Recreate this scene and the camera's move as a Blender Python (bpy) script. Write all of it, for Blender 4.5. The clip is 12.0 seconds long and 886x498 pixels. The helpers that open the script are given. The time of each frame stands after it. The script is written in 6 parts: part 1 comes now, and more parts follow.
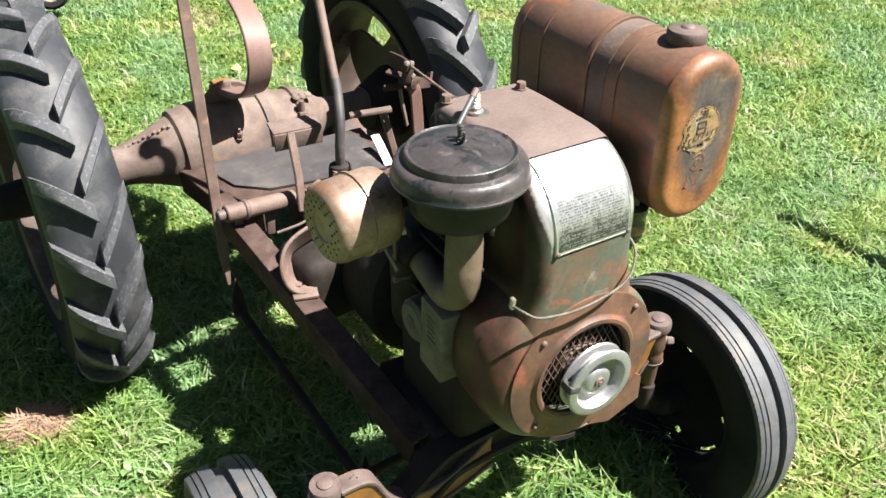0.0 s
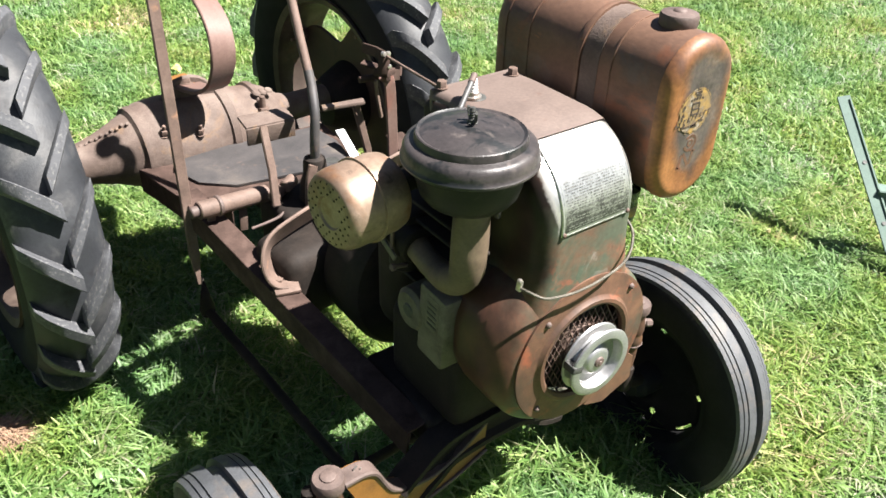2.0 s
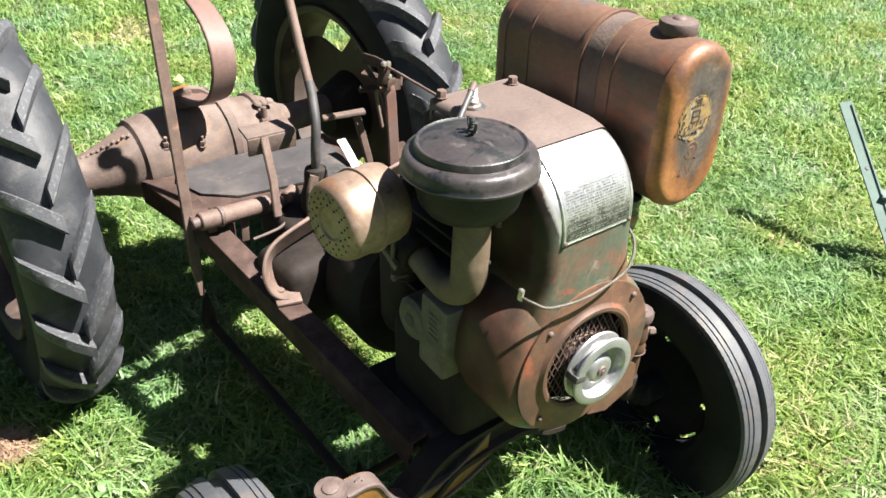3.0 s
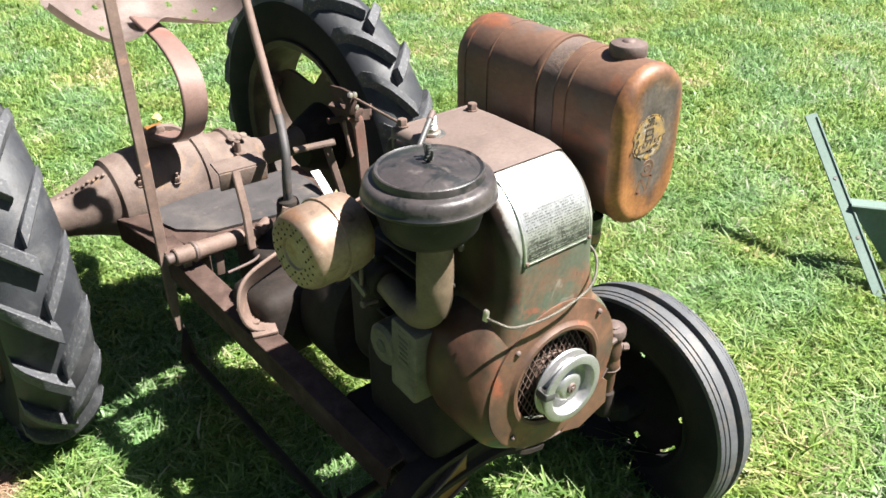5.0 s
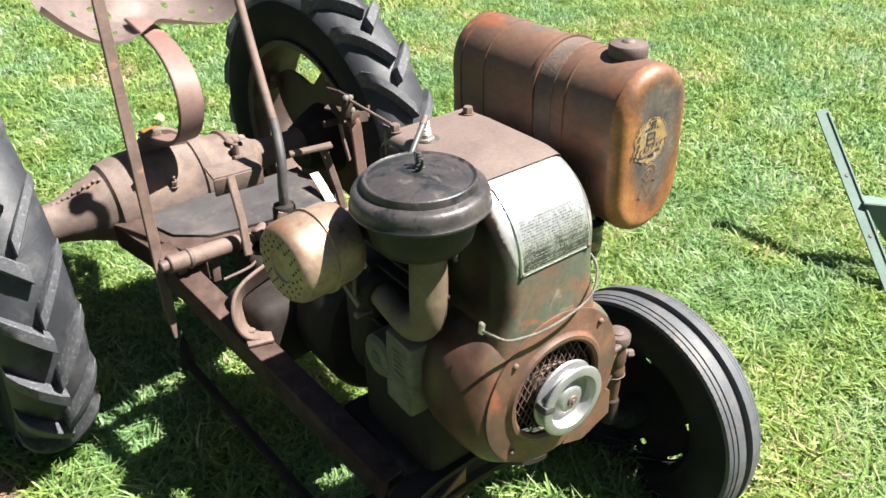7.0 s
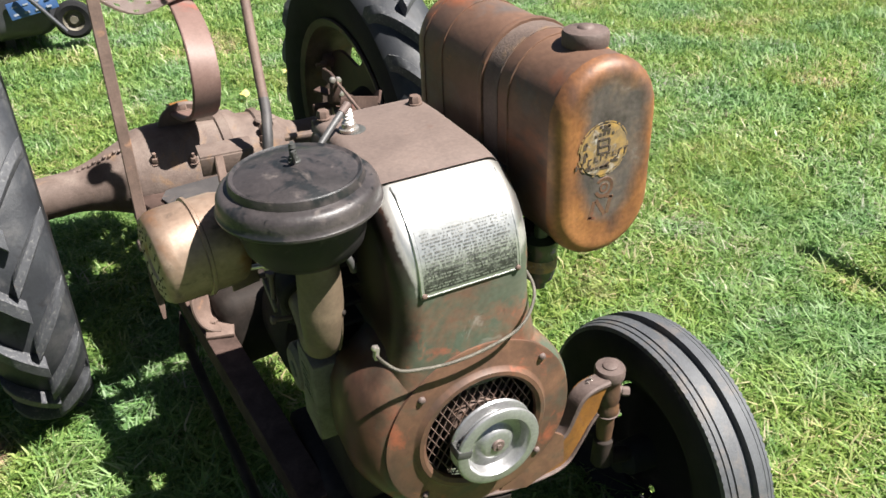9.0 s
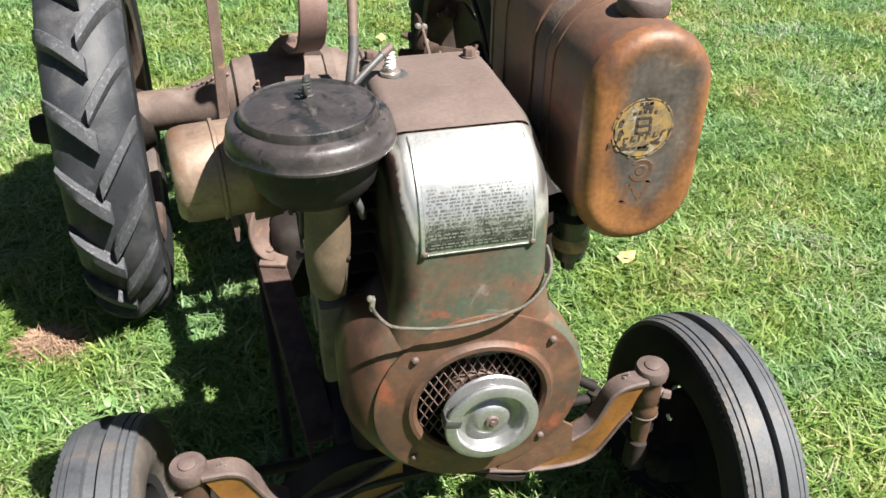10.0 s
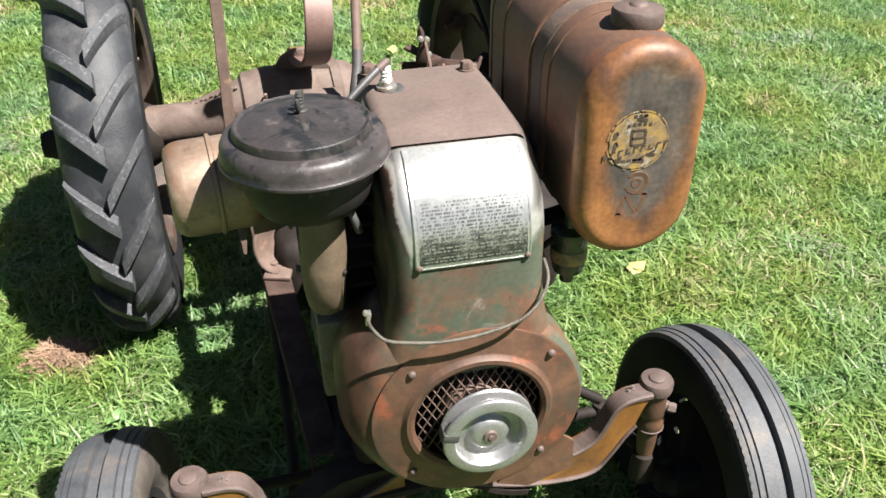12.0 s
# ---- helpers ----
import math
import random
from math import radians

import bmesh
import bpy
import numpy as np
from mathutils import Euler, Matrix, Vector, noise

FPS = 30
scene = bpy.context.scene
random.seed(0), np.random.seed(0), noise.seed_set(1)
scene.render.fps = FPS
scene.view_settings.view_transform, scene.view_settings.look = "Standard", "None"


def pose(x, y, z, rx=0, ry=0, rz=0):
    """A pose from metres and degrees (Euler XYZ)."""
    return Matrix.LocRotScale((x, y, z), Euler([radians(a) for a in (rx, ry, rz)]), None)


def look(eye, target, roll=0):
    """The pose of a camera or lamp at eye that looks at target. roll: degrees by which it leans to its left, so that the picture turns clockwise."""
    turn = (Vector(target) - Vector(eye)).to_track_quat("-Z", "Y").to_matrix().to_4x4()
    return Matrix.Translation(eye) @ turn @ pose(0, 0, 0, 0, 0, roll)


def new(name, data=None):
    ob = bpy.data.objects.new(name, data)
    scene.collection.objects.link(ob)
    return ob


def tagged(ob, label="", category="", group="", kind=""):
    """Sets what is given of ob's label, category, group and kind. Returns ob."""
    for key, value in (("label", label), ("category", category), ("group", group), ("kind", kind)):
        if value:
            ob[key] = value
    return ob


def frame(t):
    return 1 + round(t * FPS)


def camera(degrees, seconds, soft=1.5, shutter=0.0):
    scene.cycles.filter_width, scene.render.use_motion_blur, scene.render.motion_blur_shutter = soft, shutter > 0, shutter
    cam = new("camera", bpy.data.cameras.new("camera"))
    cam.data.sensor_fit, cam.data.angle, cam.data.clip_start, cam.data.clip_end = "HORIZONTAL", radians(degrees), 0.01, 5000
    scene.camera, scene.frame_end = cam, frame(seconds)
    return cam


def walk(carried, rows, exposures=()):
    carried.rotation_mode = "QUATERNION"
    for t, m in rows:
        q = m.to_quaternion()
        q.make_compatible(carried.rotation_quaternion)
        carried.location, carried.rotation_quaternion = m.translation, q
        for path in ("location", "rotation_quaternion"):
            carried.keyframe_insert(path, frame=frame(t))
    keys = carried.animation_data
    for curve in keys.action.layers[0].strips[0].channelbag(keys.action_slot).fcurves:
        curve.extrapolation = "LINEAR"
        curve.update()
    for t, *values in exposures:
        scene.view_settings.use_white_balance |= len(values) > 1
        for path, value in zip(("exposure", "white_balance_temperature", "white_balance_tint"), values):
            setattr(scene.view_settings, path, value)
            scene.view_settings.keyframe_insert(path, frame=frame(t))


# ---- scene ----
# camera and its walk
cam = camera(57.2, 12.0, soft=1.6)
PATH = [
    (0, (-0.435, -0.613, 1.284), (0.415, 0.814, 0.169), 0.1),
    (0.5, (-0.489, -0.568, 1.278), (0.447, 0.81, 0.172), 1.1),
    (1, (-0.511, -0.561, 1.271), (0.479, 0.8, 0.19), 2.2),
    (1.5, (-0.521, -0.561, 1.262), (0.476, 0.78, 0.163), 1.3),
    (2, (-0.524, -0.57, 1.263), (0.476, 0.763, 0.157), 1.8),
    (2.5, (-0.519, -0.564, 1.261), (0.482, 0.774, 0.162), 1.7),
    (3, (-0.519, -0.569, 1.263), (0.48, 0.778, 0.174), 1.2),
    (5, (-0.503, -0.603, 1.272), (0.536, 0.757, 0.237), -0.7),
    (5.5, (-0.499, -0.603, 1.273), (0.541, 0.757, 0.239), -1.1),
    (6, (-0.496, -0.603, 1.277), (0.545, 0.756, 0.243), -1.1),
    (6.5, (-0.483, -0.591, 1.273), (0.544, 0.777, 0.237), -1.5),
    (7, (-0.461, -0.584, 1.27), (0.552, 0.787, 0.224), -1.6),
    (7.2, (-0.433, -0.588, 1.269), (0.556, 0.801, 0.223), -1.5),
    (8.8, (-0.168, -0.622, 1.221), (0.548, 0.943, 0.202), -2.7),
    (9, (-0.167, -0.61, 1.208), (0.556, 0.927, 0.152), -2.5),
    (9.5, (-0.11, -0.61, 1.197), (0.457, 0.966, 0.103), -0.7),
    (10, (-0.033, -0.629, 1.182), (0.357, 0.98, 0.058), 0.4),
    (10.5, (-0.009, -0.631, 1.183), (0.337, 1.002, 0.08), -0.1),
    (11, (-0.01, -0.631, 1.181), (0.326, 0.999, 0.071), -0.2),
    (11.5, (-0.009, -0.628, 1.182), (0.334, 1.004, 0.077), -0.6),
    (12, (-0.01, -0.63, 1.184), (0.341, 1.001, 0.081), -0.7),
]
EXPOSURE = [(0.0, 2.10), (1.5, 2.10), (3.0, 2.14), (5.0, 2.17), (7.0, 2.15), (9.0, 1.73), (10.5, 1.77), (12.0, 1.77)]
walk(cam, [(t, look(eye, target, roll)) for t, eye, target, roll in PATH], EXPOSURE)

# ---- world, sun ----
SUN = Vector((0.50, -0.43, 1.0)).normalized()
world = bpy.data.worlds.new("sky")
scene.world = world
world.use_nodes = True
wn = world.node_tree
sky = wn.nodes.new("ShaderNodeTexSky")
sky.sky_type = "NISHITA"
sky.sun_disc = False
sky.sun_elevation = math.asin(SUN.z)
sky.sun_rotation = math.atan2(SUN.x, SUN.y)
sky.air_density, sky.dust_density, sky.ozone_density = 1.0, 1.0, 1.0
wn.links.new(sky.outputs[0], wn.nodes["Background"].inputs[0])
wn.nodes["Background"].inputs[1].default_value = 0.019
sun_lamp = bpy.data.lights.new("sun", "SUN")
sun_lamp.energy, sun_lamp.angle, sun_lamp.color = 5.0, radians(0.55), (1.0, 0.965, 0.92)
sun = new("sun", sun_lamp)
sun.matrix_world = look(SUN * 20, (0, 0, 0))

# ---- materials ----
def mat(name, ramp, scale=14.0, fine=160.0, rough=(0.55, 0.85), metal=0.0, bump=0.25, spots=(), spec=0.5, vary=0.22, stretch=(1, 1, 1), island=0.0, bare=None):
    """A worn surface: a colour ramp over coarse noise, fine grain, patches laid over it, grain in gloss and relief."""
    m = bpy.data.materials.new(name)
    m.use_nodes = True
    nt = m.node_tree
    N, Lk = nt.nodes, nt.links
    b = N["Principled BSDF"]
    tc = N.new("ShaderNodeTexCoord")
    mp = N.new("ShaderNodeMapping")
    mp.inputs["Scale"].default_value = stretch
    Lk.new(tc.outputs["Object"], mp.inputs[0])

    def noise_tex(sc, det=6.0, dist=0.0, off=0.0):
        n = N.new("ShaderNodeTexNoise")
        n.inputs["Scale"].default_value, n.inputs["Detail"].default_value = sc, det
        n.inputs["Roughness"].default_value, n.inputs["Distortion"].default_value = 0.62, dist
        if off:
            a = N.new("ShaderNodeVectorMath")
            a.inputs[1].default_value = (off, off * 0.7, -off)
            Lk.new(mp.outputs[0], a.inputs[0])
            Lk.new(a.outputs[0], n.inputs["Vector"])
        else:
            Lk.new(mp.outputs[0], n.inputs["Vector"])
        return n.outputs["Fac"]

    def ramp_node(src, stops):
        r = N.new("ShaderNodeValToRGB")
        e = r.color_ramp.elements
        while len(e) < len(stops):
            e.new(0.5)
        for k, (p, c) in zip(e, stops):
            k.position, k.color = p, (*c, 1) if len(c) == 3 else c
        Lk.new(src, r.inputs[0])
        return r.outputs[0]

    def mix(fac, a, c, kind="MIX"):
        x = N.new("ShaderNodeMix")
        x.data_type, x.blend_type = "RGBA", kind
        for key, src in ((0, fac), (6, a), (7, c)):
            if isinstance(src, bpy.types.NodeSocket):
                Lk.new(src, x.inputs[key])
            else:
                x.inputs[key].default_value = src if key == 0 else (*src, 1)
        return x.outputs[2]

    coarse, grain = noise_tex(scale, 7, 0.4), noise_tex(fine, 5)
    col = ramp_node(coarse, ramp)
    for n, (c, sc, lo, hi) in enumerate(spots):
        mask = ramp_node(noise_tex(sc, 6, 0.5, 3.1 + 2.3 * n), [(lo, (0, 0, 0)), (hi, (1, 1, 1))])
        col = mix(mask, col, c)
    g = ramp_node(grain, [(0.25, (1 - vary,) * 3), (0.75, (1 + vary * 0.5,) * 3)])
    col = mix(1.0, col, g, "MULTIPLY")
    if island:
        geo = N.new("ShaderNodeNewGeometry")
        r = ramp_node(geo.outputs["Random Per Island"], [(0.0, (1 - island,) * 3), (1.0, (1 + island * 0.6,) * 3)])
        col = mix(1.0, col, r, "MULTIPLY")
    b.inputs["Metallic"].default_value = metal
    if bare:
        # paint rubbed to bare metal, mostly above a height, its colour raised for glare
        z0, z1, c = bare
        sep = N.new("ShaderNodeSeparateXYZ")
        Lk.new(tc.outputs["Object"], sep.inputs[0])
        up = N.new("ShaderNodeMapRange")
        up.inputs[1].default_value, up.inputs[2].default_value = z0, z1
        Lk.new(sep.outputs[2], up.inputs[0])
        sm = N.new("ShaderNodeMath")
        sm.operation = "ADD"
        Lk.new(up.outputs[0], sm.inputs[0])
        Lk.new(noise_tex(19, 8, 0.6, 9.0), sm.inputs[1])
        side = N.new("ShaderNodeMapRange")
        side.inputs[1].default_value, side.inputs[2].default_value, side.inputs[3].default_value = 0.076, 0.098, -1.0
        side.inputs[4].default_value = 0.0
        Lk.new(sep.outputs[0], side.inputs[0])
        sm2 = N.new("ShaderNodeMath")
        sm2.operation = "ADD"
        Lk.new(sm.outputs[0], sm2.inputs[0])
        Lk.new(side.outputs[0], sm2.inputs[1])
        # left side darkened in colour as shade: dim rust low, near black higher up
        edge = N.new("ShaderNodeMapRange")
        edge.inputs[1].default_value, edge.inputs[2].default_value, edge.inputs[3].default_value, edge.inputs[4].default_value = 0.100, 0.122, 1.0, 0.0
        ragged = N.new("ShaderNodeMath")
        ragged.operation, ragged.inputs[1].default_value = "MULTIPLY_ADD", 0.034
        Lk.new(noise_tex(24, 7, 0.4, 5.0), ragged.inputs[0])
        Lk.new(sep.outputs[0], ragged.inputs[2])
        high_shade = N.new("ShaderNodeMapRange")
        high_shade.inputs[1].default_value, high_shade.inputs[2].default_value = 0.605, 0.665
        Lk.new(sep.outputs[2], high_shade.inputs[0])
        lowered = N.new("ShaderNodeMath")
        lowered.operation, lowered.inputs[1].default_value = "MULTIPLY_ADD", -0.045
        Lk.new(high_shade.outputs[0], lowered.inputs[0])
        Lk.new(ragged.outputs[0], lowered.inputs[2])
        shifted = N.new("ShaderNodeMath")
        shifted.inputs[1].default_value = 0.045
        Lk.new(lowered.outputs[0], shifted.inputs[0])
        Lk.new(shifted.outputs[0], edge.inputs[0])
        rusty = ramp_node(coarse, [(0.35, (0.030, 0.018, 0.013)), (0.55, (0.078, 0.037, 0.025)), (0.7, (0.060, 0.056, 0.041))])
        shaded = ramp_node(coarse, [(0.35, (0.010, 0.008, 0.007)), (0.6, (0.036, 0.019, 0.015))])
        col = mix(edge.outputs[0], col, mix(high_shade.outputs[0], rusty, shaded))
        mask = ramp_node(sm2.outputs[0], [(0.62, (0, 0, 0)), (1.0, (1, 1, 1))])
        col = mix(mask, col, c)
        Lk.new(mask, b.inputs["Metallic"])
    Lk.new(col, b.inputs["Base Color"])
    mr = N.new("ShaderNodeMapRange")
    mr.inputs[3].default_value, mr.inputs[4].default_value = rough
    both = N.new("ShaderNodeMath")
    both.operation = "MULTIPLY_ADD"
    both.inputs[1].default_value, both.inputs[2].default_value = 0.5, 0.25
    Lk.new(coarse, both.inputs[0])
    Lk.new(both.outputs[0], mr.inputs[0])
    Lk.new(mr.outputs[0], b.inputs["Roughness"])
    b.inputs["Specular IOR Level"].default_value = spec
    if bump:
        bp = N.new("ShaderNodeBump")
        bp.inputs["Strength"].default_value, bp.inputs["Distance"].default_value = bump, 0.002
        Lk.new(grain, bp.inputs["Height"])
        Lk.new(bp.outputs[0], b.inputs["Normal"])
    return m


M_COWL = mat("worn_green_paint", [(0.3, (0.066, 0.058, 0.042)), (0.45, (0.070, 0.086, 0.062)), (0.6, (0.085, 0.090, 0.066)), (0.75, (0.11, 0.080, 0.055))], 8, 130, (0.34, 0.5), 0.0, 0.05,
             [((0.17, 0.068, 0.043), 13, 0.50, 0.70), ((0.085, 0.052, 0.038), 10, 0.54, 0.74), ((0.30, 0.085, 0.05), 22, 0.60, 0.76), ((0.03, 0.024, 0.02), 48, 0.66, 0.74)], spec=0.2, bare=(0.712, 0.83, (0.64, 0.62, 0.58)))
M_COVER = mat("rusty_cover", [(0.3, (0.055, 0.035, 0.026)), (0.5, (0.112, 0.057, 0.036)), (0.7, (0.172, 0.090, 0.053))], 13, 150, (0.45, 0.7), 0.2, 0.12,
              [((0.07, 0.055, 0.04), 20, 0.58, 0.7), ((0.34, 0.09, 0.045), 14, 0.6, 0.75)])
M_TOP = mat("brown_primer_sheet", [(0.3, (0.090, 0.064, 0.054)), (0.7, (0.132, 0.096, 0.081))], 12, 220, (0.6, 0.8), 0.0, 0.08, [((0.10, 0.06, 0.045), 30, 0.62, 0.75)])
M_TANK = mat("rusted_tank_steel", [(0.28, (0.07, 0.045, 0.034)), (0.48, (0.12, 0.066, 0.045)), (0.64, (0.17, 0.095, 0.062)), (0.78, (0.27, 0.135, 0.07))], 6, 140, (0.42, 0.66), 0.3, 0.1,
             [((0.30, 0.088, 0.034), 8, 0.53, 0.70), ((0.105, 0.085, 0.075), 16, 0.56, 0.72), ((0.36, 0.15, 0.055), 26, 0.64, 0.74)], stretch=(1, 0.6, 1))
M_TANKRIM = mat("orange_rust", [(0.3, (0.22, 0.09, 0.03)), (0.6, (0.42, 0.18, 0.05)), (0.8, (0.30, 0.13, 0.06))], 16, 170, (0.5, 0.75), 0.1, 0.12, [((0.12, 0.06, 0.035), 22, 0.6, 0.75)])
M_RUST = mat("brown_rust", [(0.3, (0.082, 0.054, 0.042)), (0.5, (0.128, 0.084, 0.066)), (0.7, (0.17, 0.117, 0.094))], 20, 240, (0.6, 0.85), 0.1, 0.25, [((0.085, 0.055, 0.042), 28, 0.6, 0.75), ((0.28, 0.155, 0.095), 34, 0.64, 0.76)])
M_RUSTRED = mat("red_brown_strap", [(0.3, (0.12, 0.072, 0.058)), (0.55, (0.155, 0.095, 0.079)), (0.75, (0.195, 0.127, 0.107))], 8, 200, (0.45, 0.7), 0.1, 0.12, [((0.26, 0.075, 0.052), 7, 0.58, 0.72)])
M_CAST = mat("rusty_casting", [(0.3, (0.072, 0.048, 0.038)), (0.5, (0.115, 0.081, 0.066)), (0.7, (0.155, 0.118, 0.098))], 16, 260, (0.65, 0.9), 0.0, 0.45, [((0.20, 0.115, 0.055), 10, 0.58, 0.72), ((0.07, 0.04, 0.03), 24, 0.62, 0.76)])
M_FORGE = mat("orange_brown_forging", [(0.3, (0.085, 0.042, 0.016)), (0.5, (0.170, 0.074, 0.016)), (0.7, (0.225, 0.102, 0.022))], 12, 220, (0.38, 0.60), 0.0, 0.22, [((0.085, 0.052, 0.040), 16, 0.62, 0.76), ((0.05, 0.03, 0.02), 40, 0.64, 0.74)])
M_PIN = mat("dark_orange_pin", [(0.3, (0.034, 0.020, 0.014)), (0.5, (0.075, 0.038, 0.020)), (0.7, (0.135, 0.066, 0.026))], 16, 220, (0.5, 0.75), 0.0, 0.25, [((0.05, 0.034, 0.028), 20, 0.54, 0.68)])
M_FORGETOP = mat("grey_brown_forging", [(0.3, (0.062, 0.043, 0.037)), (0.7, (0.128, 0.09, 0.078))], 24, 240, (0.5, 0.8), 0.15, 0.3)
M_RAIL = mat("dark_rusty_rail", [(0.3, (0.034, 0.022, 0.018)), (0.55, (0.064, 0.041, 0.034)), (0.75, (0.105, 0.07, 0.058))], 22, 240, (0.75, 0.95), 0.0, 0.25, spec=0.12)
# iron darkened below its own tone to carry the shade under the machine
M_DARK = mat("greasy_shade_dark_iron", [(0.3, (0.010, 0.008, 0.007)), (0.6, (0.024, 0.018, 0.015)), (0.8, (0.05, 0.035, 0.027))], 18, 160, (0.6, 0.85), 0.0, 0.3, spec=0.2)
M_BLACK = mat("worn_black_enamel", [(0.3, (0.010, 0.009, 0.009)), (0.5, (0.017, 0.015, 0.015)), (0.7, (0.034, 0.029, 0.027))], 15, 190, (0.42, 0.62), 0.0, 0.12,
              [((0.060, 0.028, 0.022), 12, 0.58, 0.72), ((0.085, 0.074, 0.066), 30, 0.62, 0.74)], spec=0.25)
M_LID = mat("scuffed_black_lid", [(0.3, (0.020, 0.018, 0.018)), (0.5, (0.040, 0.034, 0.034)), (0.7, (0.066, 0.055, 0.052))], 12, 210, (0.30, 0.52), 0.0, 0.22,
            [((0.012, 0.013, 0.014), 17, 0.50, 0.56), ((0.105, 0.088, 0.080), 34, 0.58, 0.70), ((0.010, 0.010, 0.010), 75, 0.64, 0.70), ((0.20, 0.18, 0.165), 95, 0.70, 0.76)], spec=0.4)
M_MUF = mat("heat_tanned_steel", [(0.3, (0.13, 0.083, 0.06)), (0.5, (0.215, 0.148, 0.107)), (0.7, (0.31, 0.228, 0.172))], 11, 170, (0.35, 0.6), 0.35, 0.1,
            [((0.19, 0.095, 0.048), 16, 0.54, 0.68), ((0.06, 0.045, 0.036), 34, 0.60, 0.72), ((0.34, 0.27, 0.21), 9, 0.62, 0.78)])
M_ELBOW = mat("khaki_cast_elbow", [(0.3, (0.078, 0.055, 0.036)), (0.6, (0.145, 0.105, 0.068)), (0.8, (0.21, 0.155, 0.10))], 18, 200, (0.5, 0.75), 0.1, 0.2, [((0.07, 0.05, 0.03), 20, 0.6, 0.75)])
M_CARB = mat("dusty_grey_casting", [(0.3, (0.060, 0.052, 0.038)), (0.7, (0.165, 0.145, 0.11))], 22, 220, (0.55, 0.8), 0.1, 0.3, [((0.05, 0.04, 0.03), 22, 0.56, 0.7)])
M_STEEL = mat("polished_pulley_steel", [(0.3, (0.32, 0.315, 0.315)), (0.7, (0.43, 0.425, 0.425))], 20, 260, (0.32, 0.48), 0.75, 0.05)
M_PLATE = mat("etched_metal_plate", [(0.3, (0.42, 0.42, 0.40)), (0.7, (0.58, 0.58, 0.56))], 22, 240, (0.24, 0.35), 0.75, 0.06, [((0.20, 0.19, 0.16), 40, 0.62, 0.76)])
M_INK = mat("dark_etch", [(0.3, (0.03, 0.03, 0.028)), (0.7, (0.08, 0.08, 0.075))], 60, 300, (0.5, 0.7), 0.3, 0.0)
M_LETTER = mat("worn_etch", [(0.3, (0.06, 0.06, 0.056)), (0.55, (0.13, 0.13, 0.12)), (0.7, (0.34, 0.34, 0.32))], 45, 300, (0.4, 0.6), 0.5, 0.0)
M_TYRE = mat("grey_black_rubber", [(0.3, (0.016, 0.017, 0.020)), (0.55, (0.027, 0.029, 0.033)), (0.8, (0.045, 0.047, 0.05))], 9, 220, (0.44, 0.68), 0.0, 0.25, [((0.072, 0.070, 0.070), 13, 0.52, 0.72), ((0.018, 0.018, 0.02), 22, 0.58, 0.68)], spec=0.4)
M_LUG = mat("scuffed_rubber_lug", [(0.3, (0.036, 0.037, 0.042)), (0.6, (0.062, 0.064, 0.070)), (0.8, (0.105, 0.104, 0.104))], 14, 240, (0.6, 0.85), 0.0, 0.35, [((0.20, 0.135, 0.09), 22, 0.66, 0.76), ((0.03, 0.03, 0.032), 30, 0.58, 0.68), ((0.145, 0.142, 0.138), 130, 0.54, 0.68)])
M_RIBTYRE = mat("worn_ribbed_rubber", [(0.3, (0.045, 0.047, 0.052)), (0.6, (0.075, 0.078, 0.084)), (0.8, (0.11, 0.11, 0.11))], 10, 230, (0.5, 0.75), 0.0, 0.3, [((0.115, 0.095, 0.080), 18, 0.54, 0.72), ((0.03, 0.03, 0.032), 50, 0.62, 0.72)])
# near black, putting the shade inside wheels and on sidewalls into the colour
M_INSIDE = mat("black_rubber_and_shade", [(0.3, (0.010, 0.010, 0.011)), (0.7, (0.022, 0.021, 0.022))], 12, 200, (0.75, 0.9), 0.0, 0.2, spec=0.15)
M_RIM = mat("brown_rusty_rim", [(0.3, (0.026, 0.017, 0.013)), (0.5, (0.052, 0.034, 0.026)), (0.7, (0.11, 0.080, 0.062))], 9, 180, (0.55, 0.8), 0.1, 0.2, [((0.095, 0.042, 0.024), 14, 0.58, 0.7)])
M_CENTRE = mat("dark_red_brown_plate", [(0.3, (0.030, 0.017, 0.013)), (0.55, (0.058, 0.030, 0.022)), (0.75, (0.095, 0.050, 0.036))], 9, 180, (0.55, 0.8), 0.1, 0.2)
# lighter sidewall colour for the front wheel whose wall is sunlit
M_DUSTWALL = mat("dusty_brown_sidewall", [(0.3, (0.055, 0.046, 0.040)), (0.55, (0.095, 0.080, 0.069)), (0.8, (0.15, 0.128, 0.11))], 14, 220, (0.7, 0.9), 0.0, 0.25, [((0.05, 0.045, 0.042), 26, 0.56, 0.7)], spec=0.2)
M_SEAT = mat("bare_rusty_seat_steel", [(0.3, (0.25, 0.185, 0.165)), (0.6, (0.34, 0.27, 0.245)), (0.8, (0.27, 0.185, 0.155))], 12, 200, (0.4, 0.65), 0.3, 0.12, [((0.15, 0.085, 0.06), 20, 0.62, 0.75)])
M_DECK = mat("worn_black_deck", [(0.3, (0.028, 0.027, 0.028)), (0.55, (0.055, 0.05, 0.05)), (0.75, (0.10, 0.085, 0.075))], 11, 180, (0.5, 0.75), 0.1, 0.2, [((0.15, 0.10, 0.075), 24, 0.62, 0.75)])
M_PORC = mat("white_porcelain", [(0.3, (0.70, 0.68, 0.62)), (0.7, (0.82, 0.80, 0.76))], 30, 200, (0.15, 0.3), 0.0, 0.0, vary=0.1)
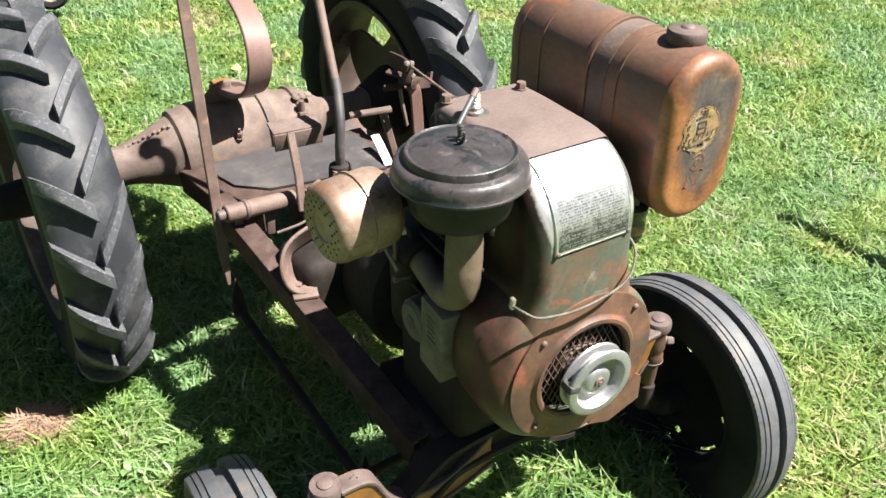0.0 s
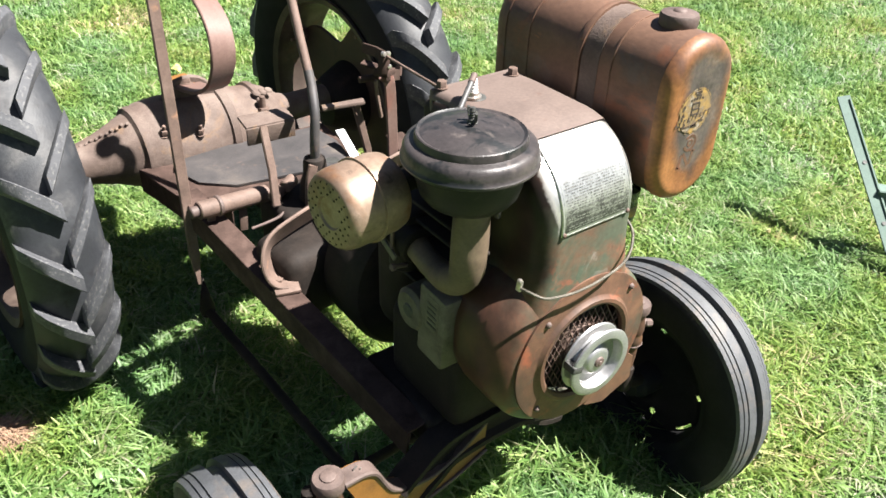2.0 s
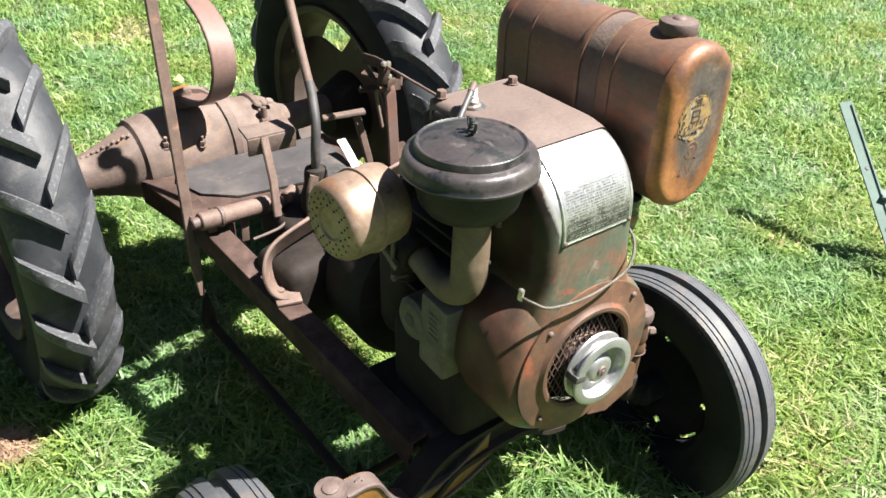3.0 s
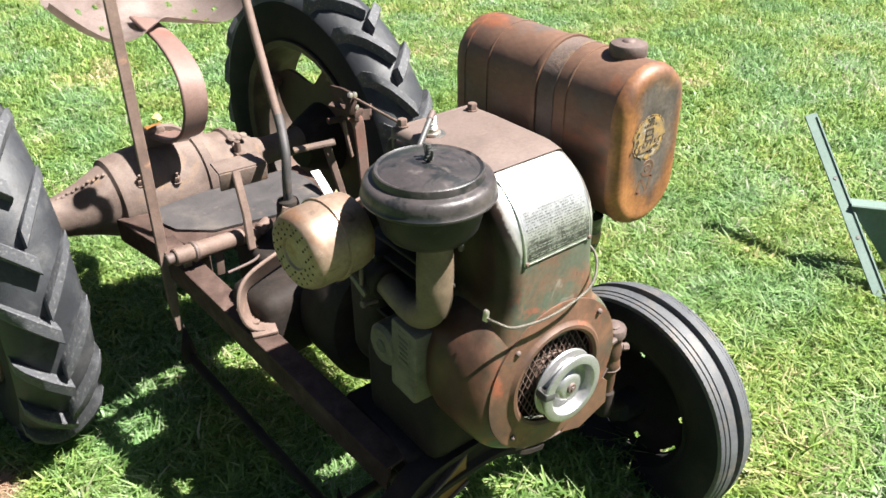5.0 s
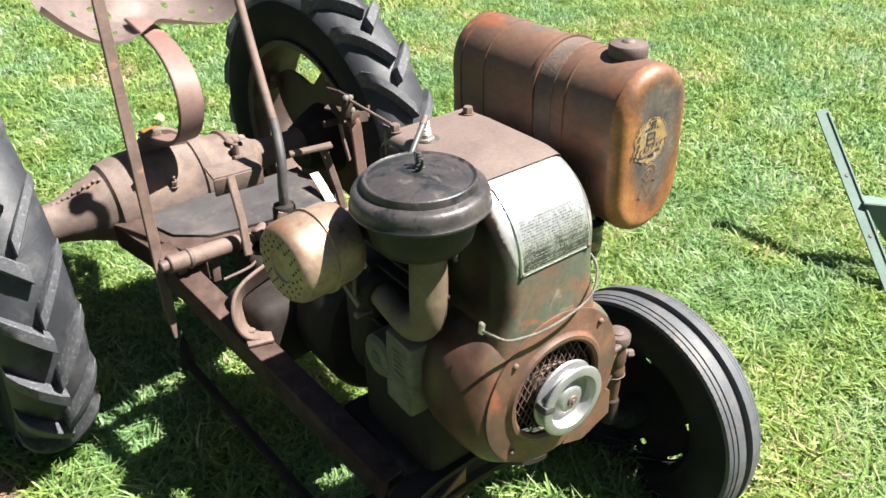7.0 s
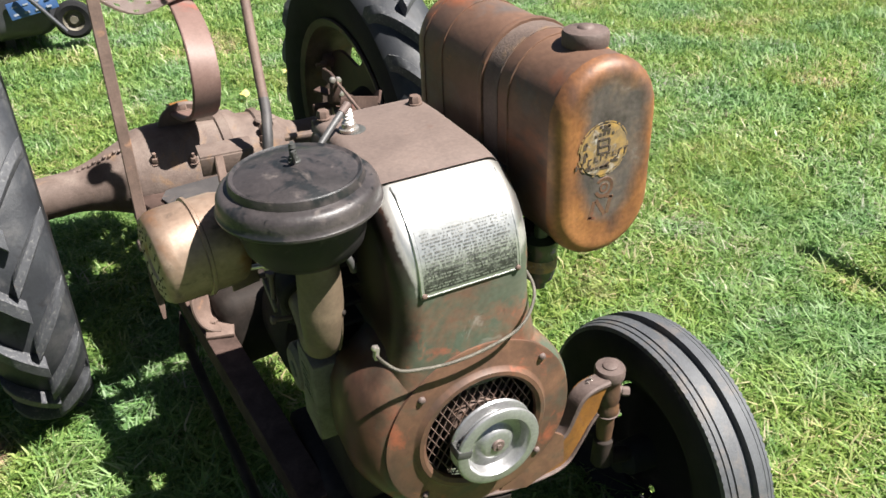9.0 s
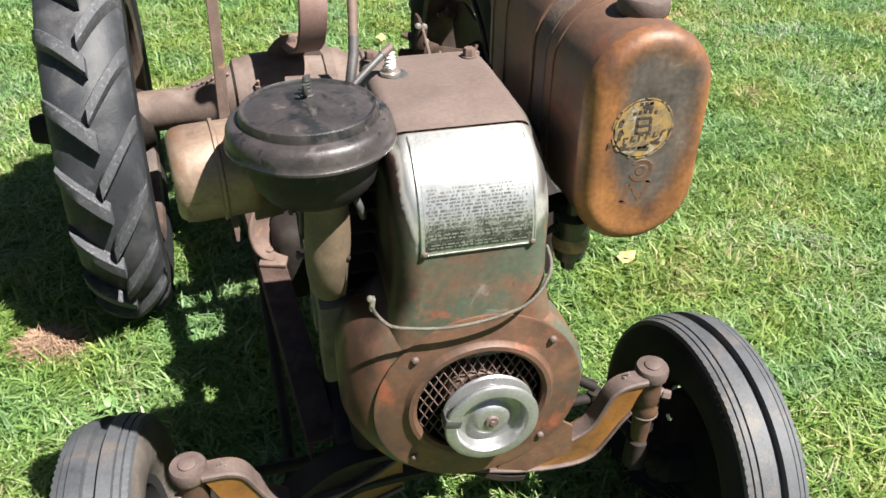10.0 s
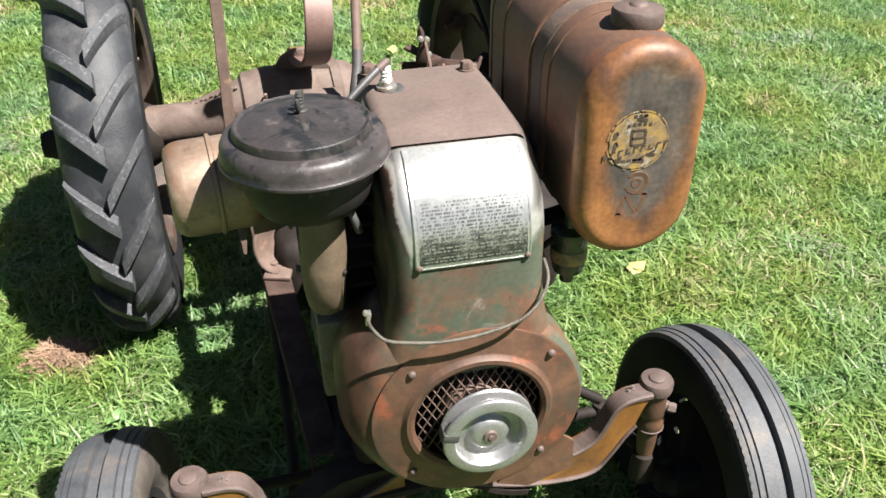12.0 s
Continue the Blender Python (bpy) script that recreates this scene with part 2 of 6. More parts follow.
M_CABLE = mat("braided_cable", [(0.3, (0.060, 0.053, 0.043)), (0.7, (0.150, 0.134, 0.106))], 60, 700, (0.45, 0.7), 0.3, 0.6)
M_LEAD = mat("grey_rubber_lead", [(0.3, (0.028, 0.027, 0.027)), (0.7, (0.075, 0.072, 0.070))], 40, 300, (0.4, 0.6), 0.0, 0.1)
M_BRIGHT = mat("bright_bolt", [(0.3, (0.45, 0.40, 0.36)), (0.7, (0.62, 0.58, 0.53))], 40, 300, (0.25, 0.45), 0.8, 0.0)
M_GREEN = mat("pale_green_paint", [(0.3, (0.085, 0.128, 0.108)), (0.7, (0.115, 0.163, 0.138))], 10, 180, (0.75, 0.9), 0.0, 0.06, [((0.16, 0.17, 0.14), 30, 0.68, 0.78)])
M_YELLOW = mat("yellow_decal", [(0.35, (0.33, 0.20, 0.055)), (0.5, (0.23, 0.155, 0.07)), (0.62, (0.10, 0.078, 0.058))], 55, 260, (0.45, 0.7), 0.0, 0.05, [((0.34, 0.31, 0.27), 70, 0.56, 0.66), ((0.10, 0.07, 0.05), 60, 0.55, 0.66)])
M_SCRIPT = mat("dark_decal_ink", [(0.3, (0.035, 0.025, 0.02)), (0.7, (0.08, 0.055, 0.04))], 50, 300, (0.5, 0.7), 0.0, 0.0)
M_LEAF = mat("yellow_leaf", [(0.3, (0.62, 0.50, 0.16)), (0.7, (0.75, 0.65, 0.30))], 60, 300, (0.5, 0.7), 0.0, 0.1)
M_WEED = mat("pale_weed_leaf", [(0.3, (0.09, 0.17, 0.05)), (0.7, (0.14, 0.24, 0.08))], 40, 220, (0.4, 0.6), 0.0, 0.15)
M_DIRT = mat("dry_brown_thatch", [(0.3, (0.25, 0.15, 0.095)), (0.7, (0.42, 0.28, 0.185))], 50, 300, (0.9, 1.0), 0.0, 0.6, island=0.4)
M_SOIL = mat("soil_and_thatch", [(0.3, (0.036, 0.068, 0.016)), (0.55, (0.052, 0.094, 0.024)), (0.75, (0.075, 0.115, 0.036))], 6, 90, (0.9, 1.0), 0.0, 0.5, [((0.11, 0.085, 0.05), 3, 0.66, 0.78)])
M_VAN = mat("dark_grey_vehicle", [(0.3, (0.025, 0.026, 0.03)), (0.7, (0.05, 0.05, 0.055))], 6, 100, (0.3, 0.5), 0.0, 0.0)
M_BLUE = mat("blue_plate", [(0.3, (0.022, 0.060, 0.15)), (0.7, (0.035, 0.085, 0.20))], 8, 100, (0.4, 0.6), 0.0, 0.0)
M_SIGNBAR = mat("dull_white_print", [(0.3, (0.13, 0.15, 0.18)), (0.7, (0.22, 0.24, 0.28))], 20, 160, (0.6, 0.8), 0.0, 0.0)
M_PALE = mat("pale_paint", [(0.3, (0.55, 0.56, 0.58)), (0.7, (0.68, 0.69, 0.70))], 12, 120, (0.4, 0.6), 0.0, 0.0)
M_GLASS = mat("amber_bowl", [(0.3, (0.02, 0.03, 0.02)), (0.7, (0.05, 0.06, 0.03))], 30, 200, (0.1, 0.2), 0.0, 0.0)


def blade_mat():
    m = bpy.data.materials.new("grass_blade")
    m.use_nodes = True
    nt = m.node_tree
    N, Lk = nt.nodes, nt.links
    b = N["Principled BSDF"]
    geo = N.new("ShaderNodeNewGeometry")
    tc = N.new("ShaderNodeTexCoord")
    r = N.new("ShaderNodeValToRGB")
    e = r.color_ramp.elements
    stops = [(0.0, (0.082, 0.165, 0.038)), (0.35, (0.150, 0.258, 0.060)), (0.7, (0.220, 0.328, 0.090)), (0.9, (0.31, 0.39, 0.160)), (1.0, (0.42, 0.38, 0.25))]
    while len(e) < len(stops):
        e.new(0.5)
    for k, (p, c) in zip(e, stops):
        k.position, k.color = p, (*c, 1)
    n = N.new("ShaderNodeTexNoise")
    n.inputs["Scale"].default_value, n.inputs["Detail"].default_value = 1.7, 4
    Lk.new(tc.outputs["Object"], n.inputs["Vector"])
    add = N.new("ShaderNodeMath")
    add.operation = "MULTIPLY_ADD"
    add.inputs[1].default_value, add.inputs[2].default_value = 0.9, -0.45
    Lk.new(n.outputs["Fac"], add.inputs[0])
    s = N.new("ShaderNodeMath")
    s.operation = "ADD"
    Lk.new(geo.outputs["Random Per Island"], s.inputs[0])
    Lk.new(add.outputs[0], s.inputs[1])
    Lk.new(s.outputs[0], r.inputs[0])
    # broad cooler and warmer areas of the lawn
    n2 = N.new("ShaderNodeTexNoise")
    n2.inputs["Scale"].default_value, n2.inputs["Detail"].default_value = 2.6, 3
    off = N.new("ShaderNodeVectorMath")
    off.inputs[1].default_value = (7.3, 2.1, 0.0)
    Lk.new(tc.outputs["Object"], off.inputs[0])
    Lk.new(off.outputs[0], n2.inputs["Vector"])
    tr = N.new("ShaderNodeValToRGB")
    te = tr.color_ramp.elements
    te.new(0.5)
    te.new(0.7)
    for k, (p, c) in zip(te, [(0.36, (0.90, 0.99, 1.35)), (0.5, (1.0, 1.0, 1.0)), (0.62, (1.10, 1.0, 0.80)), (0.70, (1.55, 1.05, 1.5))]):
        k.position, k.color = p, (*c, 1)
    Lk.new(n2.outputs["Fac"], tr.inputs[0])
    tint = N.new("ShaderNodeMix")
    tint.data_type, tint.blend_type = "RGBA", "MULTIPLY"
    tint.inputs[0].default_value = 1.0
    Lk.new(r.outputs[0], tint.inputs[6])
    Lk.new(tr.outputs[0], tint.inputs[7])
    Lk.new(tint.outputs[2], b.inputs["Base Color"])
    b.inputs["Roughness"].default_value = 0.55
    b.inputs["Specular IOR Level"].default_value = 0.4
    t = N.new("ShaderNodeBsdfTranslucent")
    Lk.new(tint.outputs[2], t.inputs[0])
    mx = N.new("ShaderNodeMixShader")
    mx.inputs[0].default_value = 0.42
    Lk.new(b.outputs[0], mx.inputs[1])
    Lk.new(t.outputs[0], mx.inputs[2])
    Lk.new(mx.outputs[0], N["Material Output"].inputs[0])
    return m


M_BLADE = blade_mat()


def tank_end_mat():
    """Grey worn face inside a rusty rim: the edge of the wear follows the outline, broken by noise."""
    m = bpy.data.materials.new("rust_rimmed_tank_end")
    m.use_nodes = True
    nt = m.node_tree
    N, Lk = nt.nodes, nt.links
    b = N["Principled BSDF"]
    tc = N.new("ShaderNodeTexCoord")
    sep = N.new("ShaderNodeSeparateXYZ")
    Lk.new(tc.outputs["Object"], sep.inputs[0])

    def op(kind, a, c=0.0, d=0.0):
        n = N.new("ShaderNodeMath")
        n.operation = kind
        for k, v in enumerate((a, c, d)):
            if isinstance(v, bpy.types.NodeSocket):
                Lk.new(v, n.inputs[k])
            else:
                n.inputs[k].default_value = v
        return n.outputs[0]

    def ns(scale, det=6.0, dist=0.3):
        n = N.new("ShaderNodeTexNoise")
        n.inputs["Scale"].default_value, n.inputs["Detail"].default_value, n.inputs["Distortion"].default_value = scale, det, dist
        Lk.new(tc.outputs["Object"], n.inputs["Vector"])
        return n.outputs["Fac"]

    def rmp(src, stops):
        r = N.new("ShaderNodeValToRGB")
        e = r.color_ramp.elements
        while len(e) < len(stops):
            e.new(0.5)
        for k, (p, c) in zip(e, stops):
            k.position, k.color = p, (*c, 1)
        Lk.new(src, r.inputs[0])
        return r.outputs[0]

    def mixc(f, a, c):
        x = N.new("ShaderNodeMix")
        x.data_type = "RGBA"
        Lk.new(f, x.inputs[0])
        Lk.new(a, x.inputs[6])
        Lk.new(c, x.inputs[7])
        return x.outputs[2]

    dx = op("SUBTRACT", sep.outputs[0], 0.336)
    dz = op("MAXIMUM", op("SUBTRACT", op("ABSOLUTE", op("SUBTRACT", sep.outputs[2], 0.826)), 0.05), 0.0)
    dist = op("SQRT", op("ADD", op("MULTIPLY", dx, dx), op("MULTIPLY", dz, dz)))
    worn = op("MULTIPLY_ADD", ns(17, 8.0), 0.046, dist)
    low = op("ADD", op("MULTIPLY", op("MAXIMUM", op("SUBTRACT", 0.825, sep.outputs[2]), 0.0), 0.22), op("MULTIPLY", op("MAXIMUM", op("SUBTRACT", 0.335, sep.outputs[0]), 0.0), 0.16))
    edge = rmp(op("MULTIPLY", op("ADD", worn, low), 10.0), [(0.56, (0, 0, 0)), (0.74, (1, 1, 1))])
    grey = rmp(ns(34), [(0.3, (0.050, 0.040, 0.036)), (0.5, (0.092, 0.075, 0.068)), (0.62, (0.135, 0.098, 0.078)), (0.74, (0.21, 0.20, 0.195))])
    rust = rmp(ns(20), [(0.3, (0.095, 0.045, 0.028)), (0.5, (0.205, 0.085, 0.032)), (0.66, (0.29, 0.125, 0.045)), (0.8, (0.20, 0.10, 0.06))])
    col = mixc(edge, grey, rust)
    grain = ns(190, 4, 0)
    g = N.new("ShaderNodeMix")
    g.data_type, g.blend_type = "RGBA", "MULTIPLY"
    g.inputs[0].default_value = 1.0
    Lk.new(col, g.inputs[6])
    Lk.new(rmp(grain, [(0.25, (0.7,) * 3), (0.75, (1.15,) * 3)]), g.inputs[7])
    Lk.new(g.outputs[2], b.inputs["Base Color"])
    b.inputs["Metallic"].default_value = 0.15
    Lk.new(op("MULTIPLY_ADD", ns(18), 0.4, 0.32), b.inputs["Roughness"])
    bp = N.new("ShaderNodeBump")
    bp.inputs["Strength"].default_value, bp.inputs["Distance"].default_value = 0.15, 0.002
    Lk.new(grain, bp.inputs["Height"])
    Lk.new(bp.outputs[0], b.inputs["Normal"])
    return m


# ---- mesh helpers ----
def part(name, bm, material, parent=None, label="", angle=38):
    me = bpy.data.meshes.new(name)
    bmesh.ops.recalc_face_normals(bm, faces=bm.faces[:])
    bm.to_mesh(me)
    bm.free()
    me.shade_smooth()
    me.set_sharp_from_angle(angle=radians(angle))
    me.materials.append(material)
    ob = new(name, me)
    ob.parent = parent
    return tagged(ob, label)


def B():
    return bmesh.new()


def frame_of(axis):
    a = Vector(axis).normalized()
    u = a.orthogonal().normalized()
    if abs(a.z) < 0.9:
        u = a.cross(Vector((0, 0, 1))).normalized()
    return a, u, a.cross(u)


def lathe(bm, prof, o, axis, seg=48, arc=(0, 360)):
    """Turns (radius, height) pairs about an axis through o."""
    a, u, v = frame_of(axis)
    o = Vector(o)
    full = arc[1] - arc[0] >= 360
    n = seg if full else seg + 1
    rings = []
    for r, h in prof:
        if r < 1e-6:
            rings.append([bm.verts.new(o + a * h)] * n)
        else:
            rings.append([bm.verts.new(o + a * h + (u * math.cos(t) + v * math.sin(t)) * r) for t in (radians(arc[0] + (arc[1] - arc[0]) * k / seg) for k in range(n))])
    for A, C in zip(rings, rings[1:]):
        for k in range(n if full else n - 1):
            q = [A[k], A[(k + 1) % n], C[(k + 1) % n], C[k]]
            q = list(dict.fromkeys(q))
            if len(q) > 2:
                try:
                    bm.faces.new(q)
                except ValueError:
                    pass
    return bm


def cyl(bm, p0, p1, r0, r1=None, seg=20, edge=0.0):
    p0, p1 = Vector(p0), Vector(p1)
    r1 = r0 if r1 is None else r1
    L = (p1 - p0).length
    e = min(edge, r0 * 0.5, L * 0.4)
    prof = [(0, 0), (r0 - e, 0), (r0, e), (r1, L - e), (r1 - e, L), (0, L)] if e else [(0, 0), (r0, 0), (r1, L), (0, L)]
    return lathe(bm, prof, p0, p1 - p0, seg)


def box(bm, c, size, rot=(0, 0, 0), bevel=0.002, seg=2):
    m = Matrix.Translation(c) @ Euler([radians(a) for a in rot]).to_matrix().to_4x4() @ Matrix.Diagonal((*size, 1))
    r = bmesh.ops.create_cube(bm, size=1.0, matrix=m)
    if bevel:
        es = list({e for v in r["verts"] for e in v.link_edges})
        bmesh.ops.bevel(bm, geom=es, offset=min(bevel, min(size) * 0.45), segments=seg, affect="EDGES", profile=0.5)
    return bm


def smooth_path(pts, n=8):
    P = [Vector(p) for p in pts]
    out = []
    for i in range(len(P) - 1):
        a, b, c, d = P[max(i - 1, 0)], P[i], P[i + 1], P[min(i + 2, len(P) - 1)]
        for k in range(n):
            t = k / n
            out.append(0.5 * (2 * b + (c - a) * t + (2 * a - 5 * b + 4 * c - d) * t * t + (3 * b - 3 * c + d - a) * t ** 3))
    return out + [P[-1]]


def sweep(bm, pts, sect, up=(0, 0, 1), caps=True):
    """Carries a closed section of (side, up) pairs along a path; up is the hint for the section's second axis. A callable takes 0..1."""
    P = [Vector(p) for p in pts]
    up = Vector(up)
    rings = []
    for i, p in enumerate(P):
        t = (P[min(i + 1, len(P) - 1)] - P[max(i - 1, 0)]).normalized()
        s = t.cross(up)
        if s.length < 1e-4:
            s = t.orthogonal()
        s.normalize()
        w = s.cross(t).normalized()
        up = w
        sc = sect(i / (len(P) - 1)) if callable(sect) else sect
        rings.append([bm.verts.new(p + s * a + w * b) for a, b in sc])
    n = len(rings[0])
    for A, C in zip(rings, rings[1:]):
        for k in range(n):
            bm.faces.new([A[k], A[(k + 1) % n], C[(k + 1) % n], C[k]])
    if caps:
        bm.faces.new(rings[0][::-1])
        bm.faces.new(rings[-1])
    return bm


def ring(r, n=14):
    return [(r * math.cos(2 * math.pi * k / n), r * math.sin(2 * math.pi * k / n)) for k in range(n)]


def rect(w, h, b=0.0015):
    x, y = w / 2, h / 2
    b = min(b, x * 0.6, y * 0.6)
    return [(-x + b, -y), (x - b, -y), (x, -y + b), (x, y - b), (x - b, y), (-x + b, y), (-x, y - b), (-x, -y + b)]


def tube(bm, pts, r, n=14, smooth=8):
    return sweep(bm, smooth_path(pts, smooth) if smooth else pts, ring(r, n))


def hexhead(bm, p, axis, r=0.008, h=0.006, washer=True):
    a = Vector(axis).normalized()
    p = Vector(p)
    if washer:
        cyl(bm, p, p + a * 0.0015, r * 1.25, seg=16)
        p = p + a * 0.0015
    lathe(bm, [(0, 0), (r, 0), (r, h * 0.8), (r * 0.85, h), (0, h)], p, a, 6)
    return bm


def roundhead(bm, p, axis, r=0.006, h=0.005):
    lathe(bm, [(0, -0.001), (r, -0.001), (r, h * 0.3), (r * 0.85, h * 0.7), (r * 0.45, h * 0.97), (0, h)], p, axis, 14)
    return bm


def plate_poly(bm, outline, thick, m=None):
    """A flat plate from an outline in its own x-y, thick downwards, moved by m."""
    m = m or Matrix()
    top = [bm.verts.new(m @ Vector((x, y, 0))) for x, y in outline]
    low = [bm.verts.new(m @ Vector((x, y, -thick))) for x, y in outline]
    bm.faces.new(top)
    bm.faces.new(low[::-1])
    n = len(top)
    for k in range(n):
        bm.faces.new([top[k], low[k], low[(k + 1) % n], top[(k + 1) % n]])
    return bm


SOIL = -0.050
# ---- the ground ----
def ground_mesh():
    bm = B()
    n = 60
    edge = [-200, -60, -20] + [-8 + 18 * k / n for k in range(n + 1)] + [20, 60, 200]
    rows = []
    for y in edge:
        rows.append([])
        for x in edge:
            z = SOIL + (0.012 * noise.noise((x * 1.3, y * 1.3, 0.4)) + 0.006 * noise.noise((x * 5, y * 5, 2.0)) if abs(x) < 12 and abs(y) < 12 else 0)
            rows[-1].append(bm.verts.new((x, y, z)))
    for A, C in zip(rows, rows[1:]):
        for k in range(len(A) - 1):
            bm.faces.new([A[k], A[k + 1], C[k + 1], C[k]])
    return bm


tagged(part("ground", ground_mesh(), M_SOIL), "green lawn soil with thatch under the grass", "ground", kind="structure")


def strips(name, base, ang, lean, length, width, material, curl=0.5):
    """Many blades in one mesh: each a bent, tapered strip of three triangles."""
    n = len(base)
    d = np.stack([np.cos(ang), np.sin(ang), np.zeros(n)], 1)
    s = np.stack([-np.sin(ang), np.cos(ang), np.zeros(n)], 1) * width[:, None] * 0.5
    up = np.array([0, 0, 1.0])
    mid = base + d * (length * np.sin(lean) * 0.45)[:, None] + up * (length * np.cos(lean) * 0.6)[:, None]
    tip = base + d * (length * np.sin(lean + curl) * 0.95)[:, None] + up * (length * np.clip(np.cos(lean + curl * 0.8), 0.12, 1))[:, None]
    v = np.stack([base - s, base + s, mid - s * 0.85, mid + s * 0.85, tip], 1).reshape(-1, 3)
    f = np.array([0, 1, 3, 0, 3, 2, 2, 3, 4])[None] + 5 * np.arange(n)[:, None]
    me = bpy.data.meshes.new(name)
    me.vertices.add(5 * n)
    me.vertices.foreach_set("co", v.ravel())
    me.loops.add(9 * n)
    me.loops.foreach_set("vertex_index", f.ravel().astype(np.int32))
    me.polygons.add(3 * n)
    me.polygons.foreach_set("loop_start", np.arange(0, 9 * n, 3, dtype=np.int32))
    me.update(calc_edges=True)
    me.validate()
    me.shade_smooth()
    me.materials.append(material)
    return new(name, me)


DIRT_C = (-0.560, 0.905)


def grass():
    rng = np.random.default_rng(7)
    sets = []
    for (x0, x1, y0, y1), dens, L, W in (((-0.95, 1.9, -0.15, 2.0), 46000, 0.082, 0.0045), ((-1.9, 4.6, 2.0, 3.2), 16000, 0.080, 0.0050), ((-1.9, 4.6, 3.2, 6.6), 8200, 0.080, 0.0064), ((-1.9, 4.6, -0.4, -0.15), 14000, 0.080, 0.0056), ((1.9, 4.6, -0.15, 2.0), 12000, 0.080, 0.0056),
                                        ((-1.9, -0.95, -0.15, 2.0), 9000, 0.080, 0.0060), ((-7.0, 9.0, -5.0, -0.4), 750, 0.085, 0.0150), ((-7.0, -1.9, -0.4, 9.0), 750, 0.085, 0.0150), ((4.6, 9.0, -0.4, 9.0), 750, 0.085, 0.0150), ((-1.9, 4.6, 6.6, 9.0), 1500, 0.085, 0.0120)):
        n = int((x1 - x0) * (y1 - y0) * dens)
        p = np.stack([rng.uniform(x0, x1, n), rng.uniform(y0, y1, n), np.full(n, SOIL)], 1)
        clump = np.full(n, 0.9)
        for k in range(9):
            w = rng.normal(0, 1, 2) * (6 + 5 * k)
            clump += 0.045 * np.sin(p[:, 0] * w[0] + p[:, 1] * w[1] + 6.28 * rng.random())
        sets.append((p, L * clump * rng.uniform(0.6, 1.2, n), W * rng.uniform(0.5, 1.5, n)))
    base = np.concatenate([s[0] for s in sets])
    length = np.concatenate([s[1] for s in sets])
    width = np.concatenate([s[2] for s in sets])
    bare = np.hypot((base[:, 0] - DIRT_C[0]) / 0.085, (base[:, 1] - DIRT_C[1]) / 0.055) < 1
    base, length, width = base[~bare], length[~bare], width[~bare]
    n = len(base)
    ang = rng.uniform(0, 2 * np.pi, n)
    lean = np.abs(rng.normal(0.72, 0.38, n)) * np.where(base[:, 1] > 2.0, 0.72, 1.0)
    return strips("grass", base, ang, lean, length, width, M_BLADE, 0.6)


tagged(grass(), "bright green mown lawn grass in full sun", "grass", kind="stuff")


def broad_leaves():
    """Short wide leaves of clover and plantain scattered through the lawn."""
    rng = np.random.default_rng(11)
    n = 5200
    base = np.stack([rng.uniform(-0.95, 2.6, n), rng.uniform(-0.3, 3.4, n), np.full(n, SOIL + 0.022)], 1)
    return strips("lawn_leaves", base, rng.uniform(0, 6.28, n), rng.uniform(0.7, 1.4, n), rng.uniform(0.022, 0.045, n), rng.uniform(0.007, 0.013, n), M_WEED, 0.3)


tagged(broad_leaves(), "pale broad clover and plantain leaves in the lawn", "lawn weeds", kind="stuff")

# ---- the tractor ----
BASE = Vector((0.12, 0.7, SOIL))
tractor = new("garden_tractor")
tractor.location = BASE
tagged(tractor, "rusty old garden tractor with exposed engine standing on a lawn", "tractor")


def tpart(name, bm, material, label="", angle=38):
    ob = part(name, bm, material, tractor, label, angle)
    ob.matrix_parent_inverse = Matrix.Translation(-BASE)
    return ob


def clone(ob, name=None):
    """One more object on the same mesh, under the same parent."""
    c = new(name or ob.name.split(".")[0], ob.data)
    c.parent = ob.parent
    c.matrix_parent_inverse = ob.matrix_parent_inverse
    return c


# engine shroud: upper duct
XL, XR = 0.076, 0.243


def duct_profile():
    pts = [(0.0185, 0.58), (0.0186, 0.60), (0.0190, 0.625), (0.0198, 0.65), (0.021, 0.675), (0.022, 0.70)]
    for k in range(13):
        a = radians(90 * k / 12)
        pts.append((0.125 - 0.103 * math.cos(a), 0.728 + 0.102 * math.sin(a)))
    return pts + [(0.18, 0.83), (0.23, 0.83), (0.268, 0.828)]


def duct_sheet(bm, xl, xr, r, out, prof, deep=True):
    rows = []
    for i, (y, z) in enumerate(prof):
        a, c = prof[max(i - 1, 0)], prof[min(i + 1, len(prof) - 1)]
        t = Vector((0, c[0] - a[0], c[1] - a[1])).normalized()
        nrm = Vector((0, -t.z, t.y))
        P = Vector((0, y, z)) + nrm * out
        row = []
        spine = Vector((0, 0.2, min(max(z - 0.05, 0.52), 0.72)))
        flare = 0.020 * max(0.0, (0.690 - z) / 0.11) ** 1.6 if deep else 0.0
        if deep:
            row.append(Vector((xl, spine.y, spine.z)))
        for k in range(6):
            q = radians(90 * k / 5)
            row.append(P + Vector((xl - flare + r - r * math.cos(q), 0, 0)) - nrm * (r - r * math.sin(q)))
        for k in range(5, -1, -1):
            q = radians(90 * k / 5)
            row.append(P + Vector((xr + flare - r + r * math.cos(q), 0, 0)) - nrm * (r - r * math.sin(q)))
        if deep:
            row.append(Vector((xr, spine.y, spine.z)))
        rows.append([bm.verts.new(v) for v in row])
    for A, C in zip(rows, rows[1:]):
        for k in range(len(A) - 1):
            bm.faces.new([A[k], A[k + 1], C[k + 1], C[k]])
    return bm


cowl = tpart("engine_shroud", duct_sheet(B(), XL, XR, 0.028, 0, duct_profile()), M_COWL, "sheet-metal engine shroud with worn green paint")
